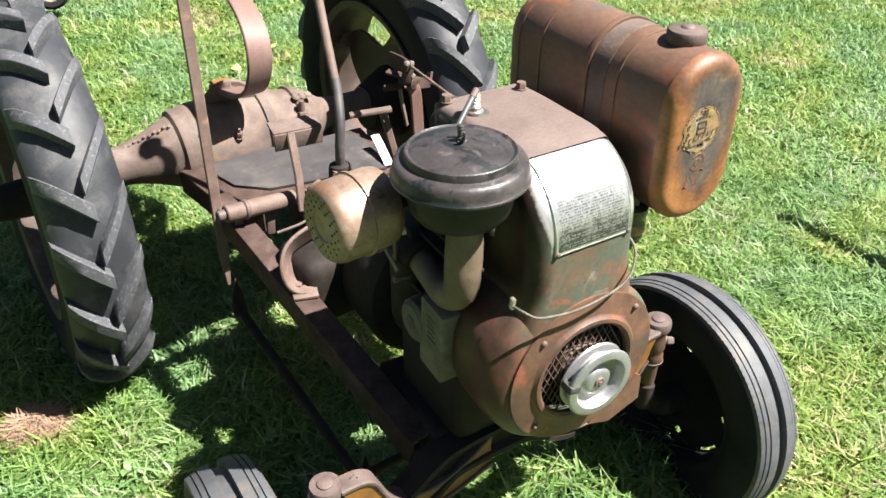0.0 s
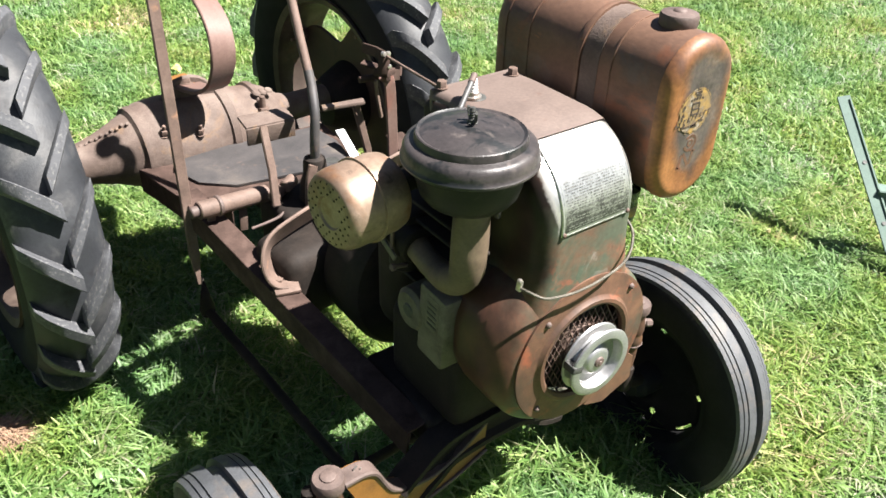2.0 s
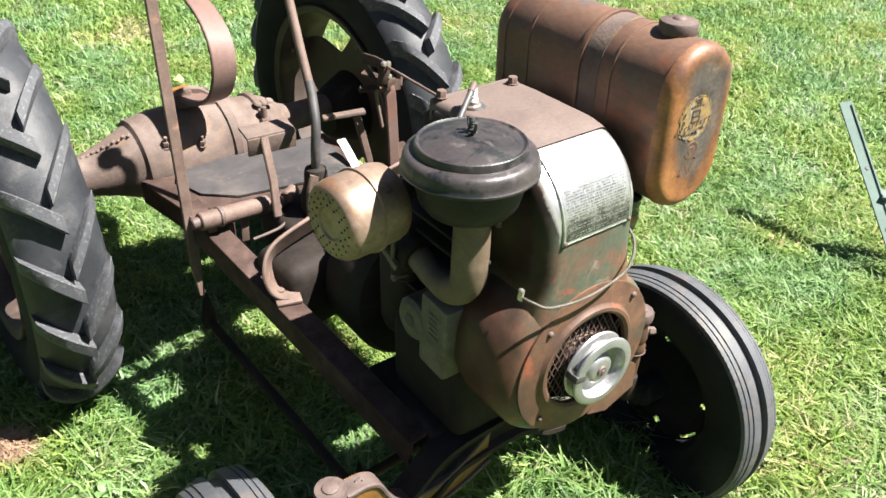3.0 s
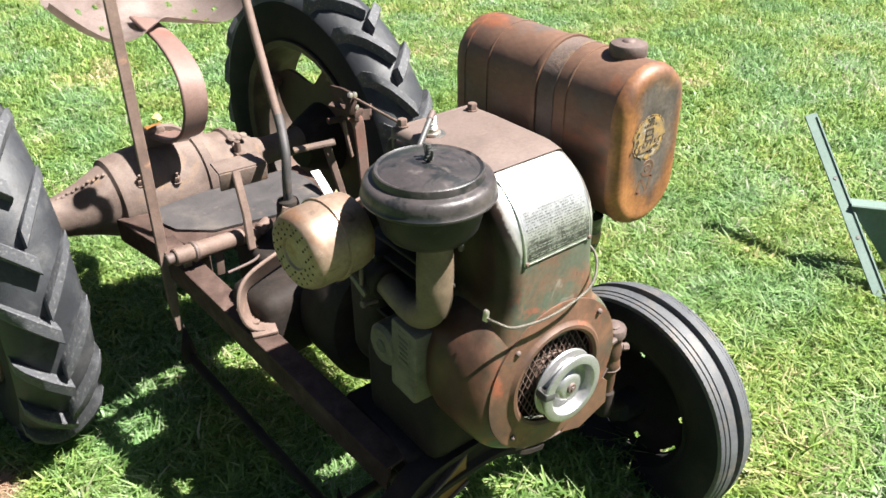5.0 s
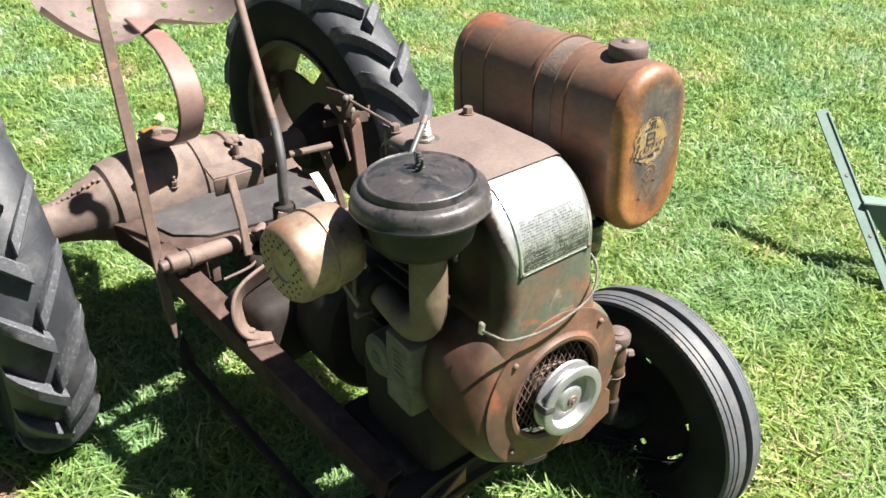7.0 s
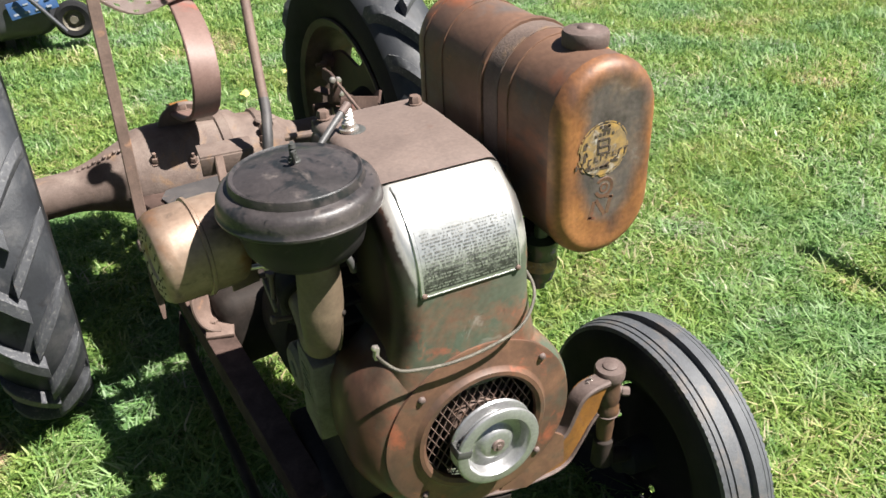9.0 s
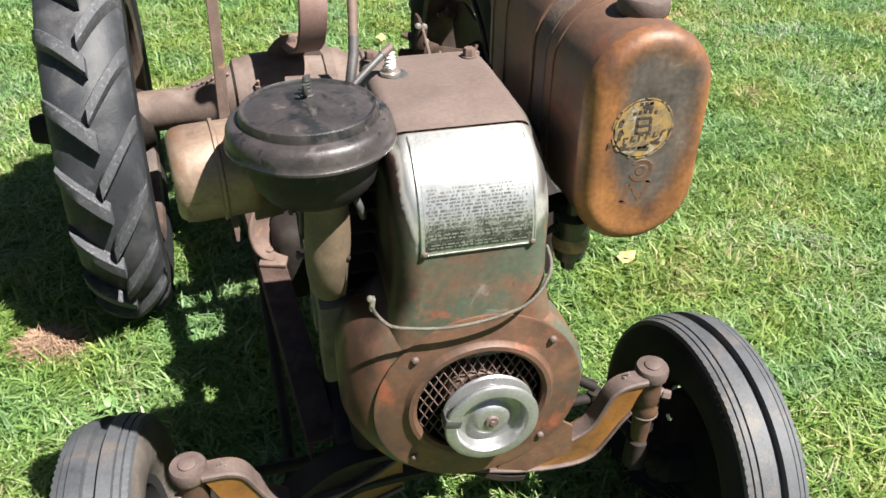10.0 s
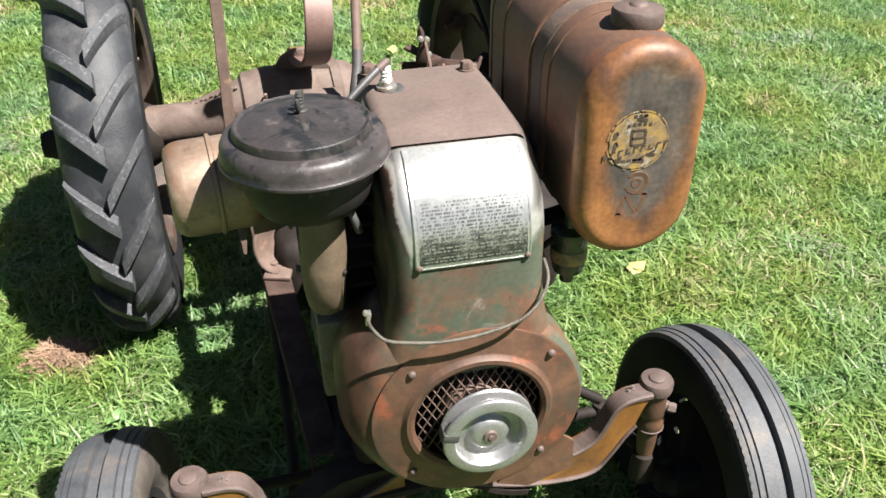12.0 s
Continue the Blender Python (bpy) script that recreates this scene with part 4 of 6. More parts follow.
# fuel tank
TX, TZ, TH, TS = 0.332, 0.817, 0.065, 0.051


def stadium(inset, n=14):
    r = TH - inset
    pts = [(TX + r * math.cos(radians(180 * k / n)), TZ + TS + r * math.sin(radians(180 * k / n))) for k in range(n + 1)]
    return pts + [(TX + r * math.cos(radians(180 + 180 * k / n)), TZ - TS + r * math.sin(radians(180 + 180 * k / n))) for k in range(n + 1)]


def tank_shell(bm, layers, cap0=False, cap1=False):
    rows = [[bm.verts.new((x, y, z)) for x, z in stadium(i)] for y, i in layers]
    n = len(rows[0])
    for A, C in zip(rows, rows[1:]):
        for k in range(n):
            bm.faces.new([A[k], A[(k + 1) % n], C[(k + 1) % n], C[k]])
    if cap0:
        bm.faces.new(rows[0])
    if cap1:
        bm.faces.new(rows[-1])
    return bm


tank = tpart("fuel_tank", tank_shell(B(), [(0.0425, 0.0008), (0.12, 0), (0.20, 0), (0.30, 0), (0.352, 0), (0.366, 0.003), (0.374, 0.010), (0.378, 0.022), (0.379, 0.04)], False, True), M_TANK, "rust-brown oblong steel fuel tank")
part("tank_end", tank_shell(B(), [(0.0262, 0.060), (0.0262, 0.045), (0.0265, 0.030), (0.0262, 0.0240), (0.0258, 0.0185), (0.0257, 0.0145), (0.0268, 0.0095), (0.0305, 0.0045), (0.036, 0.001), (0.0435, -0.0004)], True), tank_end_mat(), tank, "tank end with orange rust round a grey worn face")
for y, w, o in ((0.188, 0.010, 0.0036), (0.128, 0.003, 0.0014), (0.292, 0.003, 0.0012), (0.345, 0.004, 0.0010)):
    part("tank_band", tank_shell(B(), [(y - w / 2, 0.0002), (y - w / 2, -o), (y - w / 6, -o * 1.2), (y + w / 6, -o * 1.2), (y + w / 2, -o), (y + w / 2, 0.0002)]), M_TANK, tank, "raised seam band round the tank")
part("tan_strip", tank_shell(B(), [(0.150, 0.0002), (0.150, -0.0008), (0.182, -0.0008), (0.182, 0.0002)]), M_CAST, tank, "strip of bare tan steel beside the seam")
CAP = Vector((0.339, 0.088, 0.924))
part("filler_neck", lathe(B(), [(0.026, -0.006), (0.0275, 0.0), (0.024, 0.003), (0.024, 0.008)], CAP, (0, 0, 1), 36), M_TANKRIM, tank)
capbm = B()
prof = [(0.0, 0.006), (0.0245, 0.006), (0.0255, 0.008), (0.0255, 0.0195), (0.0238, 0.0225), (0.0175, 0.0242), (0.0095, 0.0246), (0.0085, 0.0262), (0.006, 0.0278), (0, 0.028)]
lathe(capbm, prof, CAP, (0, 0, 1), 48)
part("filler_cap", capbm, M_FORGETOP, tank, "dark screw filler cap")
# worn round decal on the end
DC = Vector((0.324, 0.0259, 0.832))
decal = B()
rng = random.Random(4)
for r0, r1, h in ((0.0, 0.0300, 0.0006), (0.0308, 0.0322, 0.0005)):
    edge_ = [(r1 * (1 - (0.10 * max(0.0, rng.random() - 0.55) if r0 == 0.0 else 0.0)), 2 * math.pi * k / 64) for k in range(64)]
    outer = [decal.verts.new((DC.x + 0.001 + r * math.cos(t), DC.y - h, DC.z + 0.004 + r * math.sin(t))) for r, t in edge_]
    if r0:
        inner = [decal.verts.new((DC.x + 0.001 + r0 * math.cos(t), DC.y - h, DC.z + 0.004 + r0 * math.sin(t))) for r, t in edge_]
        for k in range(64):
            if rng.random() > 0.22:
                decal.faces.new([outer[k], outer[(k + 1) % 64], inner[(k + 1) % 64], inner[k]])
    else:
        decal.faces.new(outer)
part("round_decal", decal, M_YELLOW, tank, "worn round yellow decal")
dec = B()


def dbar(x, z, w, h, rot=0):
    box(dec, (DC.x + x, DC.y - 0.0009, DC.z + 0.004 + z), (w, 0.0003, h), (0, rot, 0), 0, 1)


for k in range(9):
    dbar(-0.033 + 0.0078 * k, -0.0125 + 0.0009 * k - 0.0004 * (k - 4) ** 2 * 0.3, 0.0017, 0.0066, 4 + 9 * (k % 2))
    dbar(-0.0305 + 0.0078 * k, -0.0125 + 0.0009 * k + (0.0024 if k % 3 else -0.0022), 0.0032, 0.0016, -6)
for x_, z_, w_, h_ in ((-0.023, 0.0075, 0.0042, 0.0065), (-0.0225, -0.004, 0.0035, 0.009), (-0.018, -0.019, 0.006, 0.004), (0.003, 0.0225, 0.011, 0.0028), (0.004, -0.0215, 0.012, 0.0036), (0.016, -0.016, 0.010, 0.003)):
    dbar(x_, z_, w_, h_, 9)
    dbar(x_ + 0.002, z_ + 0.003, w_ * 0.6, h_ * 0.7, -24)
dbar(-0.006, 0.004, 0.0028, 0.017)
for zz in (-0.004, 0.0035, 0.0115):
    dbar(0.001, zz, 0.014, 0.0024)
dbar(0.008, 0.0075, 0.0026, 0.006)
dbar(0.0085, -0.0003, 0.0026, 0.006)
for k in range(5):
    dbar(-0.010 + 0.0055 * k, 0.0185 - 0.0004 * abs(k - 2) ** 2, 0.003, 0.0035)
for k in range(3):
    dbar(-0.004 + 0.005 * k, 0.0265, 0.0034, 0.003)
for k in range(4):
    dbar(-0.012 + 0.006 * k, -0.020, 0.0042, 0.0028, -8)
part("decal_print", dec, M_SCRIPT, tank, "dark worn shapes on the decal")
ghost = B()
lathe(ghost, [(0.0085, 0.0002), (0.0125, 0.0004), (0.0128, 0.0)], (DC.x + 0.006, 0.0262, DC.z - 0.043), (0, -1, 0), 28, (20, 320))
lathe(ghost, [(0.0030, 0.0002), (0.0055, 0.0004), (0.0057, 0.0)], (DC.x + 0.006, 0.0262, DC.z - 0.043), (0, -1, 0), 20)
for x, z, w, h, r in ((-0.008, -0.068, 0.005, 0.021, 12), (0.003, -0.067, 0.0045, 0.025, -32), (0.014, -0.066, 0.005, 0.021, 12), (0.014, -0.056, 0.012, 0.003, 12), (-0.008, -0.078, 0.010, 0.003, 12)):
    box(ghost, (DC.x + x, 0.0262, DC.z + z), (w, 0.0004, h), (0, r, 0), 0, 1)
part("worn_mark", ghost, M_COVER, tank, "faint rusty ghost of old paint marks")
# sediment bowl and brackets under the tank
bowl = tpart("sediment_bowl", lathe(B(), [(0, -0.070), (0.008, -0.070), (0.009, -0.058), (0.016, -0.056), (0.0195, -0.045), (0.0205, -0.022), (0.0205, -0.012), (0.022, -0.010), (0.022, 0.0), (0.010, 0.004), (0.008, 0.03), (0, 0.03)], (0.290, 0.088, 0.705), (0, 0, 1), 28), M_GLASS, "dark glass fuel sediment bowl")
part("yellow_band", lathe(B(), [(0.0203, -0.040), (0.0209, -0.038), (0.0212, -0.026), (0.0206, -0.024)], (0.290, 0.088, 0.705), (0, 0, 1), 28), M_YELLOW, bowl, "yellow band")
for y in (0.12, 0.31):
    tb = B()
    sweep(tb, [(0.17, y, 0.70), (0.24, y, 0.695), (0.30, y, 0.708), (0.35, y, 0.708)], rect(0.03, 0.004))
    sweep(tb, [(0.24, y, 0.695), (0.246, y, 0.74), (0.252, y, 0.80)], rect(0.03, 0.004), up=(1, 0, 0))
    tpart("tank_bracket", tb, M_DARK, "dark steel bracket carrying the tank")
tpart("fuel_line", tube(B(), [(0.29, 0.10, 0.70), (0.262, 0.09, 0.685), (0.25, 0.12, 0.66), (0.20, 0.2, 0.64), (0.08, 0.26, 0.63)], 0.0035, 10), M_DARK, "thin dark fuel line")

# ---- front axle ----
KR, KL = Vector((0.478, 0.166, 0.366)), Vector((-0.184, 0.134, 0.360))


def ibeam(w, h, t, f):
    x, y = w / 2, h / 2
    return [(-x, -y), (x, -y), (x, -y + f), (t / 2, -y + f * 1.8), (t / 2, y - f * 1.8), (x, y - f), (x, y), (-x, y), (-x, y - f), (-t / 2, y - f * 1.8), (-t / 2, -y + f * 1.8), (-x, -y + f)]


# middle of the same forging, recoloured dark for the shade under the engine
mid = B()
sweep(mid, smooth_path([(-0.055, 0.136, 0.244), (-0.02, 0.138, 0.270), (0.03, 0.140, 0.300), (0.147, 0.142, 0.306), (0.20, 0.145, 0.290), (0.25, 0.150, 0.256), (0.285, 0.154, 0.243)], 6), ibeam(0.045, 0.062, 0.018, 0.010), up=(0, 0, 1))
axle = tpart("front_axle", mid, M_DARK, "middle of the forged front axle, coloured dark for its shade")
UPPER = [(0.20, 0.325), (0.25, 0.292), (0.30, 0.273), (0.350, 0.278), (0.381, 0.295), (0.397, 0.324), (0.410, 0.350), (0.430, 0.361), (0.462, 0.362)]
LOWER = [(0.20, 0.262), (0.267, 0.238), (0.338, 0.225), (0.382, 0.229), (0.406, 0.256), (0.426, 0.288), (0.441, 0.306)]


def axle_arm(flip):
    """Forged arm of I-section: orange web, grey upper flange up to the boss, rounded lower lip."""
    def at(x, z, dy=0.0):
        t = (x - 0.147) / 0.331
        return Vector((0.294 - x, 0.142 - 0.008 * t + dy, z - 0.006 * t)) if flip else Vector((x, 0.142 + 0.022 * t + dy, z))

    up, lo = smooth_path([at(*p) for p in UPPER], 4), smooth_path([at(*p) for p in LOWER], 4)
    n = 24
    web = B()
    rows = []
    for k in range(n + 1):
        f, g = k / n * (len(up) - 1), k / n * (len(lo) - 1)
        p = up[int(f)].lerp(up[min(int(f) + 1, len(up) - 1)], f - int(f))
        q = lo[int(g)].lerp(lo[min(int(g) + 1, len(lo) - 1)], g - int(g))
        rows.append([web.verts.new(v) for v in (p + Vector((0, -0.0185, -0.003)), p.lerp(q, 0.5) + Vector((0, -0.0165, 0)), q + Vector((0, -0.0185, 0.003)), q + Vector((0, 0.012, 0.003)), p + Vector((0, 0.012, -0.003)))])
    for A, D in zip(rows, rows[1:]):
        for k in range(5):
            web.faces.new([A[k], A[(k + 1) % 5], D[(k + 1) % 5], D[k]])
    web.faces.new(rows[0][::-1])
    web.faces.new(rows[-1])
    arm = part("axle_arm", web, M_FORGE, axle, "orange-brown forged axle arm")
    part("beam_flange", sweep(B(), [p + Vector((0, -0.006, -0.003)) for p in up], lambda t: rect(0.027 + 0.004 * t, 0.005 + 0.005 * t, 0.0025), up=(0, 0, 1)), M_FORGETOP, arm, "grey-brown worn upper flange")
    part("lower_lip", sweep(B(), [p + Vector((0, -0.002, 0.001)) for p in lo], lambda t: rect(0.043 - 0.002 * t, 0.006 - 0.001 * t, 0.002), up=(0, 0, 1)), M_FORGETOP, arm, "rubbed lower lip of the arm")


axle_arm(False)
axle_arm(True)


def kingpin(K):
    s = 1 if K.x > 0.15 else -1
    kp = tpart("kingpin", lathe(B(), [(0, -0.004), (0.0215, -0.004), (0.0225, -0.016), (0.0195, -0.024), (0.0185, -0.036), (0.0200, -0.044), (0.0205, -0.060), (0.0190, -0.066), (0.0180, -0.072), (0.0200, -0.077), (0.0205, -0.090), (0.0185, -0.095), (0.0150, -0.099), (0.0145, -0.125), (0.0125, -0.152), (0, -0.153)], K + Vector((0, 0, 0.004)), (0, 0, 1), 28), M_PIN, "upright front kingpin with round cap")
    tab = B()
    box(tab, K + Vector((-0.030 * s, -0.004, -0.008)), (0.026, 0.014, 0.008), (0, 0, 0), 0.002)
    part("cap_tab", tab, M_FORGETOP, kp)
    stub = B()
    cyl(stub, K + Vector((0, 0, -0.19)), K + Vector((0.085 * s, 0.008, -0.232)), 0.016, 0.013, 18, 0.003)
    cyl(stub, K + Vector((0, 0, -0.145)), K + Vector((0, 0, -0.205)), 0.017, 0.019, 18, 0.004)
    part("stub_axle", stub, M_DARK, kp)
    part("kingpin_cap", lathe(B(), [(0.0238, -0.016), (0.0245, -0.012), (0.0245, -0.002), (0.0225, 0.002), (0.012, 0.0028), (0.0115, 0.005), (0.0095, 0.006), (0, 0.006)], K + Vector((0, 0, 0.003)), (0, 0, 1), 30), M_FORGETOP, kp, "grey-brown round cap")
    b_ = B()
    hexhead(b_, K + Vector((0.018 * s, -0.012, -0.044)), (s, -0.5, -0.1), 0.008, 0.012, False)
    cyl(b_, K + Vector((0.0, 0, -0.044)), K + Vector((0.022 * s, -0.011, -0.045)), 0.010, 0.008, 16, 0.002)
    part("lock_bolt", b_, M_FORGETOP, kp)
    part("spring_clip", lathe(B(), [(0.0205, -0.0015), (0.0218, 0), (0.0205, 0.0015), (0.0195, 0)], K + Vector((0, 0, -0.087)), (0, 0, 1), 24), M_FORGETOP, kp)
    return kp


kr = kingpin(KR)
kl = kingpin(KL)
for kp, K in ((kr, KR), (kl, KL)):
    b_ = B()
    s_ = 1 if K.x > 0.15 else -1
    tube(b_, [K + Vector((-0.036 * s_, -0.004, -0.012)), K + Vector((-0.037 * s_, -0.005, -0.004)), K + Vector((-0.039 * s_, -0.005, 0.002)), K + Vector((-0.044 * s_, -0.006, 0.006))], 0.0014, 8, 4)
    tube(b_, [K + Vector((-0.037 * s_, -0.005, -0.003)), K + Vector((-0.045 * s_, -0.008, -0.004)), K + Vector((-0.048 * s_, -0.008, 0.001))], 0.0013, 8, 3)
    part("cotter_pin", b_, M_BRIGHT, kp, "bright bent cotter pin")
tie = B()
tube(tie, [(-0.17, 0.245, 0.20), (0.147, 0.26, 0.205), (0.455, 0.275, 0.21)], 0.0095, 12, 4)
tie_rod = tpart("tie_rod", tie, M_DARK, "round steel tie rod behind the axle")
for p, q in (((0.45, 0.275, 0.21), (0.47, 0.175, 0.225)), ((-0.165, 0.245, 0.20), (-0.18, 0.14, 0.22))):
    b_ = B()
    sweep(b_, [p, q], rect(0.022, 0.012, 0.003))
    lathe(b_, [(0, -0.018), (0.013, -0.014), (0.015, 0), (0.013, 0.014), (0, 0.018)], p, (0, 0, 1), 18)
    part("steering_arm", b_, M_DARK, tie_rod)
drag = B()
tube(drag, [(0.30, 0.30, 0.315), (0.36, 0.27, 0.30), (0.43, 0.24, 0.27)], 0.009, 12, 5)
lathe(drag, [(0, -0.014), (0.014, -0.010), (0.016, 0), (0.014, 0.010), (0, 0.014)], (0.335, 0.285, 0.31), (0, 0, 1), 18)
tpart("drag_link", drag, M_DARK, "dark steering drag link")


rod = B()
tube(rod, [(-0.079, 0.90, 0.122), (-0.077, 0.82, 0.122), (-0.062, 0.40, 0.122), (-0.058, 0.28, 0.125)], 0.0105, 14, 5)
steer_rod = tpart("steering_rod", rod, M_DARK, "long dark rod beside the frame rail")
for x_, y_ in ((-0.058, 0.28), (-0.079, 0.90)):
    part("rod_end", lathe(B(), [(0, -0.020), (0.015, -0.016), (0.018, 0), (0.015, 0.016), (0, 0.090)], (x_, y_, 0.125), (0, 0, 1), 18), M_DARK, steer_rod)


# ---- wheels ----
def wheel_disc(C, axv):
    """Dished disc with four bolt holes and four curved slots between them."""
    bm = B()
    a, u, v = frame_of(axv)
    seg = 180
    radii = [0.029, 0.05, 0.07, 0.088, 0.0985, 0.1025, 0.1065, 0.1105, 0.116, 0.1195, 0.1245, 0.131]

    def dish(r):
        return -0.008 + 0.022 * math.sin(min(1.0, max(0.0, (r - 0.045) / 0.05)) * math.pi / 2) - 0.010 * max(0.0, (r - 0.1) / 0.031)

    rows = [[bm.verts.new(Vector(C) + a * dish(r) + (Vector((0, 1, 0)) * math.cos(t) + Vector((0, 0, 1)) * math.sin(t)) * r) for t in (2 * math.pi * k / seg for k in range(seg))] for r in radii]
    for i, (A, D) in enumerate(zip(rows, rows[1:])):
        r = (radii[i] + radii[i + 1]) / 2
        for k in range(seg):
            d = (2.0 * (k + 0.5) + 4) % 90
            d = min(d, 90 - d)
            e = abs((2.0 * (k + 0.5) + 4) % 90 - 45)
            if 0.0985 < r < 0.1105 and d * r * 0.01745 < (0.0065 if 0.1025 < r < 0.1065 else 0.0045):
                continue
            if 0.1195 < r < 0.1245 and e < 11:
                continue
            bm.faces.new([A[k], A[(k + 1) % seg], D[(k + 1) % seg], D[k]])
    bmesh.ops.solidify(bm, geom=bm.faces[:], thickness=0.003)
    return bm


def front_wheel(C, side, camber, walls):
    """side: +1 outer face towards +x. All built in place about the axle line through C."""
    axv = Vector((side * math.cos(radians(camber)), 0, -math.sin(radians(camber))))
    rim = tpart("front_wheel", lathe(B(), [(0.128, 0.0), (0.140, -0.03), (0.155, -0.036), (0.157, -0.031), (0.145, -0.022), (0.140, 0.0), (0.145, 0.03), (0.157, 0.036), (0.155, 0.041), (0.138, 0.036), (0.128, 0.010), (0.128, 0.0)], C, axv, 64), M_INSIDE, "steel front wheel coloured near black for its shade")
    part("wheel_disc", wheel_disc(C, axv), M_INSIDE, rim, "disc pierced by holes and slots, coloured dark for its shade")
    wall = [(0.150, -0.032), (0.160, -0.043), (0.185, -0.054), (0.212, -0.0555), (0.226, -0.0525), (0.2320, -0.0488)]
    groove = [(-0.0488, 0.2320), (-0.0474, 0.2392), (-0.0415, 0.2408), (-0.0394, 0.2414), (-0.0391, 0.2384), (-0.0375, 0.2386), (-0.0372, 0.2424), (-0.0300, 0.2440), (-0.0297, 0.2408), (-0.0280, 0.2410), (-0.0277, 0.2455), (-0.0105, 0.2475), (-0.0095, 0.2365), (0.0085, 0.2365), (0.0095, 0.2475), (0.0277, 0.2455)]
    tread = [(r, h) for h, r in groove] + [(r, -h) for h, r in groove[:10][::-1]]
    seg = 375
    bm = lathe(B(), tread, C, axv, seg)
    bm.verts.ensure_lookup_table()
    for i, v in enumerate(bm.verts):
        k, n = divmod(i, seg)
        if k in (1, len(tread) - 2) and n % 3 == 0:
            d = v.co - Vector(C)
            h = d.dot(axv)
            v.co -= (d - axv * h).normalized() * 0.0008 + axv * (0.0016 if h > 0 else -0.0016)
    part("tyre_tread", bm, M_RIBTYRE, rim, "worn ribbed grey tyre tread", 28)
    for sg in (-1, 1):
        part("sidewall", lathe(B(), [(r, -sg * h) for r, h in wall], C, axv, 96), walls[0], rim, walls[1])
    hub = B()
    lathe(hub, [(0, -0.075), (0.020, -0.075), (0.024, -0.06), (0.030, -0.055), (0.034, 0.03), (0.026, 0.045), (0.018, 0.055), (0, 0.056)], C, axv, 28)
    part("hub", hub, M_INSIDE, rim)
    return rim


# one sidewall in two colours: shade black right, sunlit dusty brown left
front_wheel(Vector((0.592, 0.176, 0.128)), 1, 2.5, (M_INSIDE, "tyre sidewall coloured black for its shade"))
front_wheel(Vector((-0.292, 0.144, 0.124)), -1, 2.5, (M_DUSTWALL, "dusty grey-brown tyre sidewall, the sunlit colour"))
WYAW = radians(4)


def rear_wheel(C, side, camber=0.0):
    axv = Vector((side * math.cos(WYAW), side * math.sin(WYAW), 0))
    C = Vector(C)
    rim_prof = [(0.262, -0.060), (0.266, -0.070), (0.284, -0.076), (0.286, -0.070), (0.272, -0.060), (0.266, 0.0), (0.272, 0.060), (0.286, 0.070), (0.284, 0.076), (0.266, 0.070), (0.262, 0.060), (0.258, 0.0), (0.262, -0.060)]
    rim = tpart("rear_wheel", lathe(B(), rim_prof, C, axv, 72), M_RIM, "brown rusty steel rear wheel")
    prof = [(0.272, -0.064), (0.285, -0.078), (0.320, -0.094), (0.355, -0.099), (0.385, -0.094), (0.405, -0.082), (0.420, -0.055), (0.427, -0.025), (0.429, 0.0)]
    prof = [(r, h * 0.84) for r, h in prof]
    prof += [(r, -h) for r, h in prof[::-1]][1:]
    part("tyre", lathe(B(), prof[4:-4], C, axv, 96), M_TYRE, rim, "dusty black rear tyre casing")
    # walls split from the casing and blackened to paint in their shade
    part("sidewall", lathe(B(), prof[:5], C, axv, 96), M_INSIDE, rim, "tyre sidewall coloured black for its shade")
    part("sidewall", lathe(B(), prof[-5:], C, axv, 96), M_INSIDE, rim, "tyre sidewall coloured black for its shade")

    def crown(w):
        q = abs(w) / 0.84
        pts = [(0.0, 0.429), (0.025, 0.427), (0.055, 0.420), (0.082, 0.405), (0.094, 0.385), (0.10, 0.355), (0.12, 0.33)]
        for (a, ra), (b, rb) in zip(pts, pts[1:]):
            if a <= q <= b:
                return ra + (rb - ra) * (q - a) / (b - a)
        return 0.33

    count = 20
    kinds = []
    # outer row (towards the outside) and inner row, each with its own rake and phase
    for sgn, span, arc, phase, label in ((1, 0.112, 0.180, 0.203, "raised outer tread lug"), (-1, 0.100, 0.265, 0.094, "raised inner tread lug")):
        lug = B()
        N = 7
        vs = []
        for i in range(N + 1):
            t = i / N
            w = sgn * (0.077 - 0.77 * span * t)
            th = phase - arc * t
            low = crown(w) - 0.006
            top = min(crown(w) + 0.028, 0.4565 - 0.16 * max(0, abs(w) - 0.05))
            half = 0.0150 + 0.0020 * t
            row = []
            for r, d in ((low, -half - 0.003), (top - 0.003, -half), (top, -half + 0.003), (top, half - 0.003), (top - 0.003, half), (low, half + 0.003)):
                a = th + d / 0.44
                row.append(lug.verts.new((side * w, -r * math.cos(a), r * math.sin(a))))
            vs.append(row)
        for A, D in zip(vs, vs[1:]):
            for k in range(5):
                lug.faces.new([A[k], A[k + 1], D[k + 1], D[k]])
        lug.faces.new(vs[0])
        lug.faces.new(vs[-1][::-1])
        first = part("tread_lug", lug, M_LUG, rim, label)
        for k in range(count):
            ob = first if k == 0 else new("tread_lug", first.data)
            ob.parent = rim
            ob.matrix_basis = Matrix.Translation(C) @ Matrix.Rotation(WYAW, 4, "Z") @ Matrix.Rotation(2 * math.pi * k / count, 4, "X")
    # wheel centre: lobed dished plate, hub and rim clamps
    cen = B()
    out = []
    lobe0 = radians(28)
    for k in range(96):
        t = 2 * math.pi * k / 96
        r = 0.200 + 0.052 * math.cos(4 * (t - lobe0))
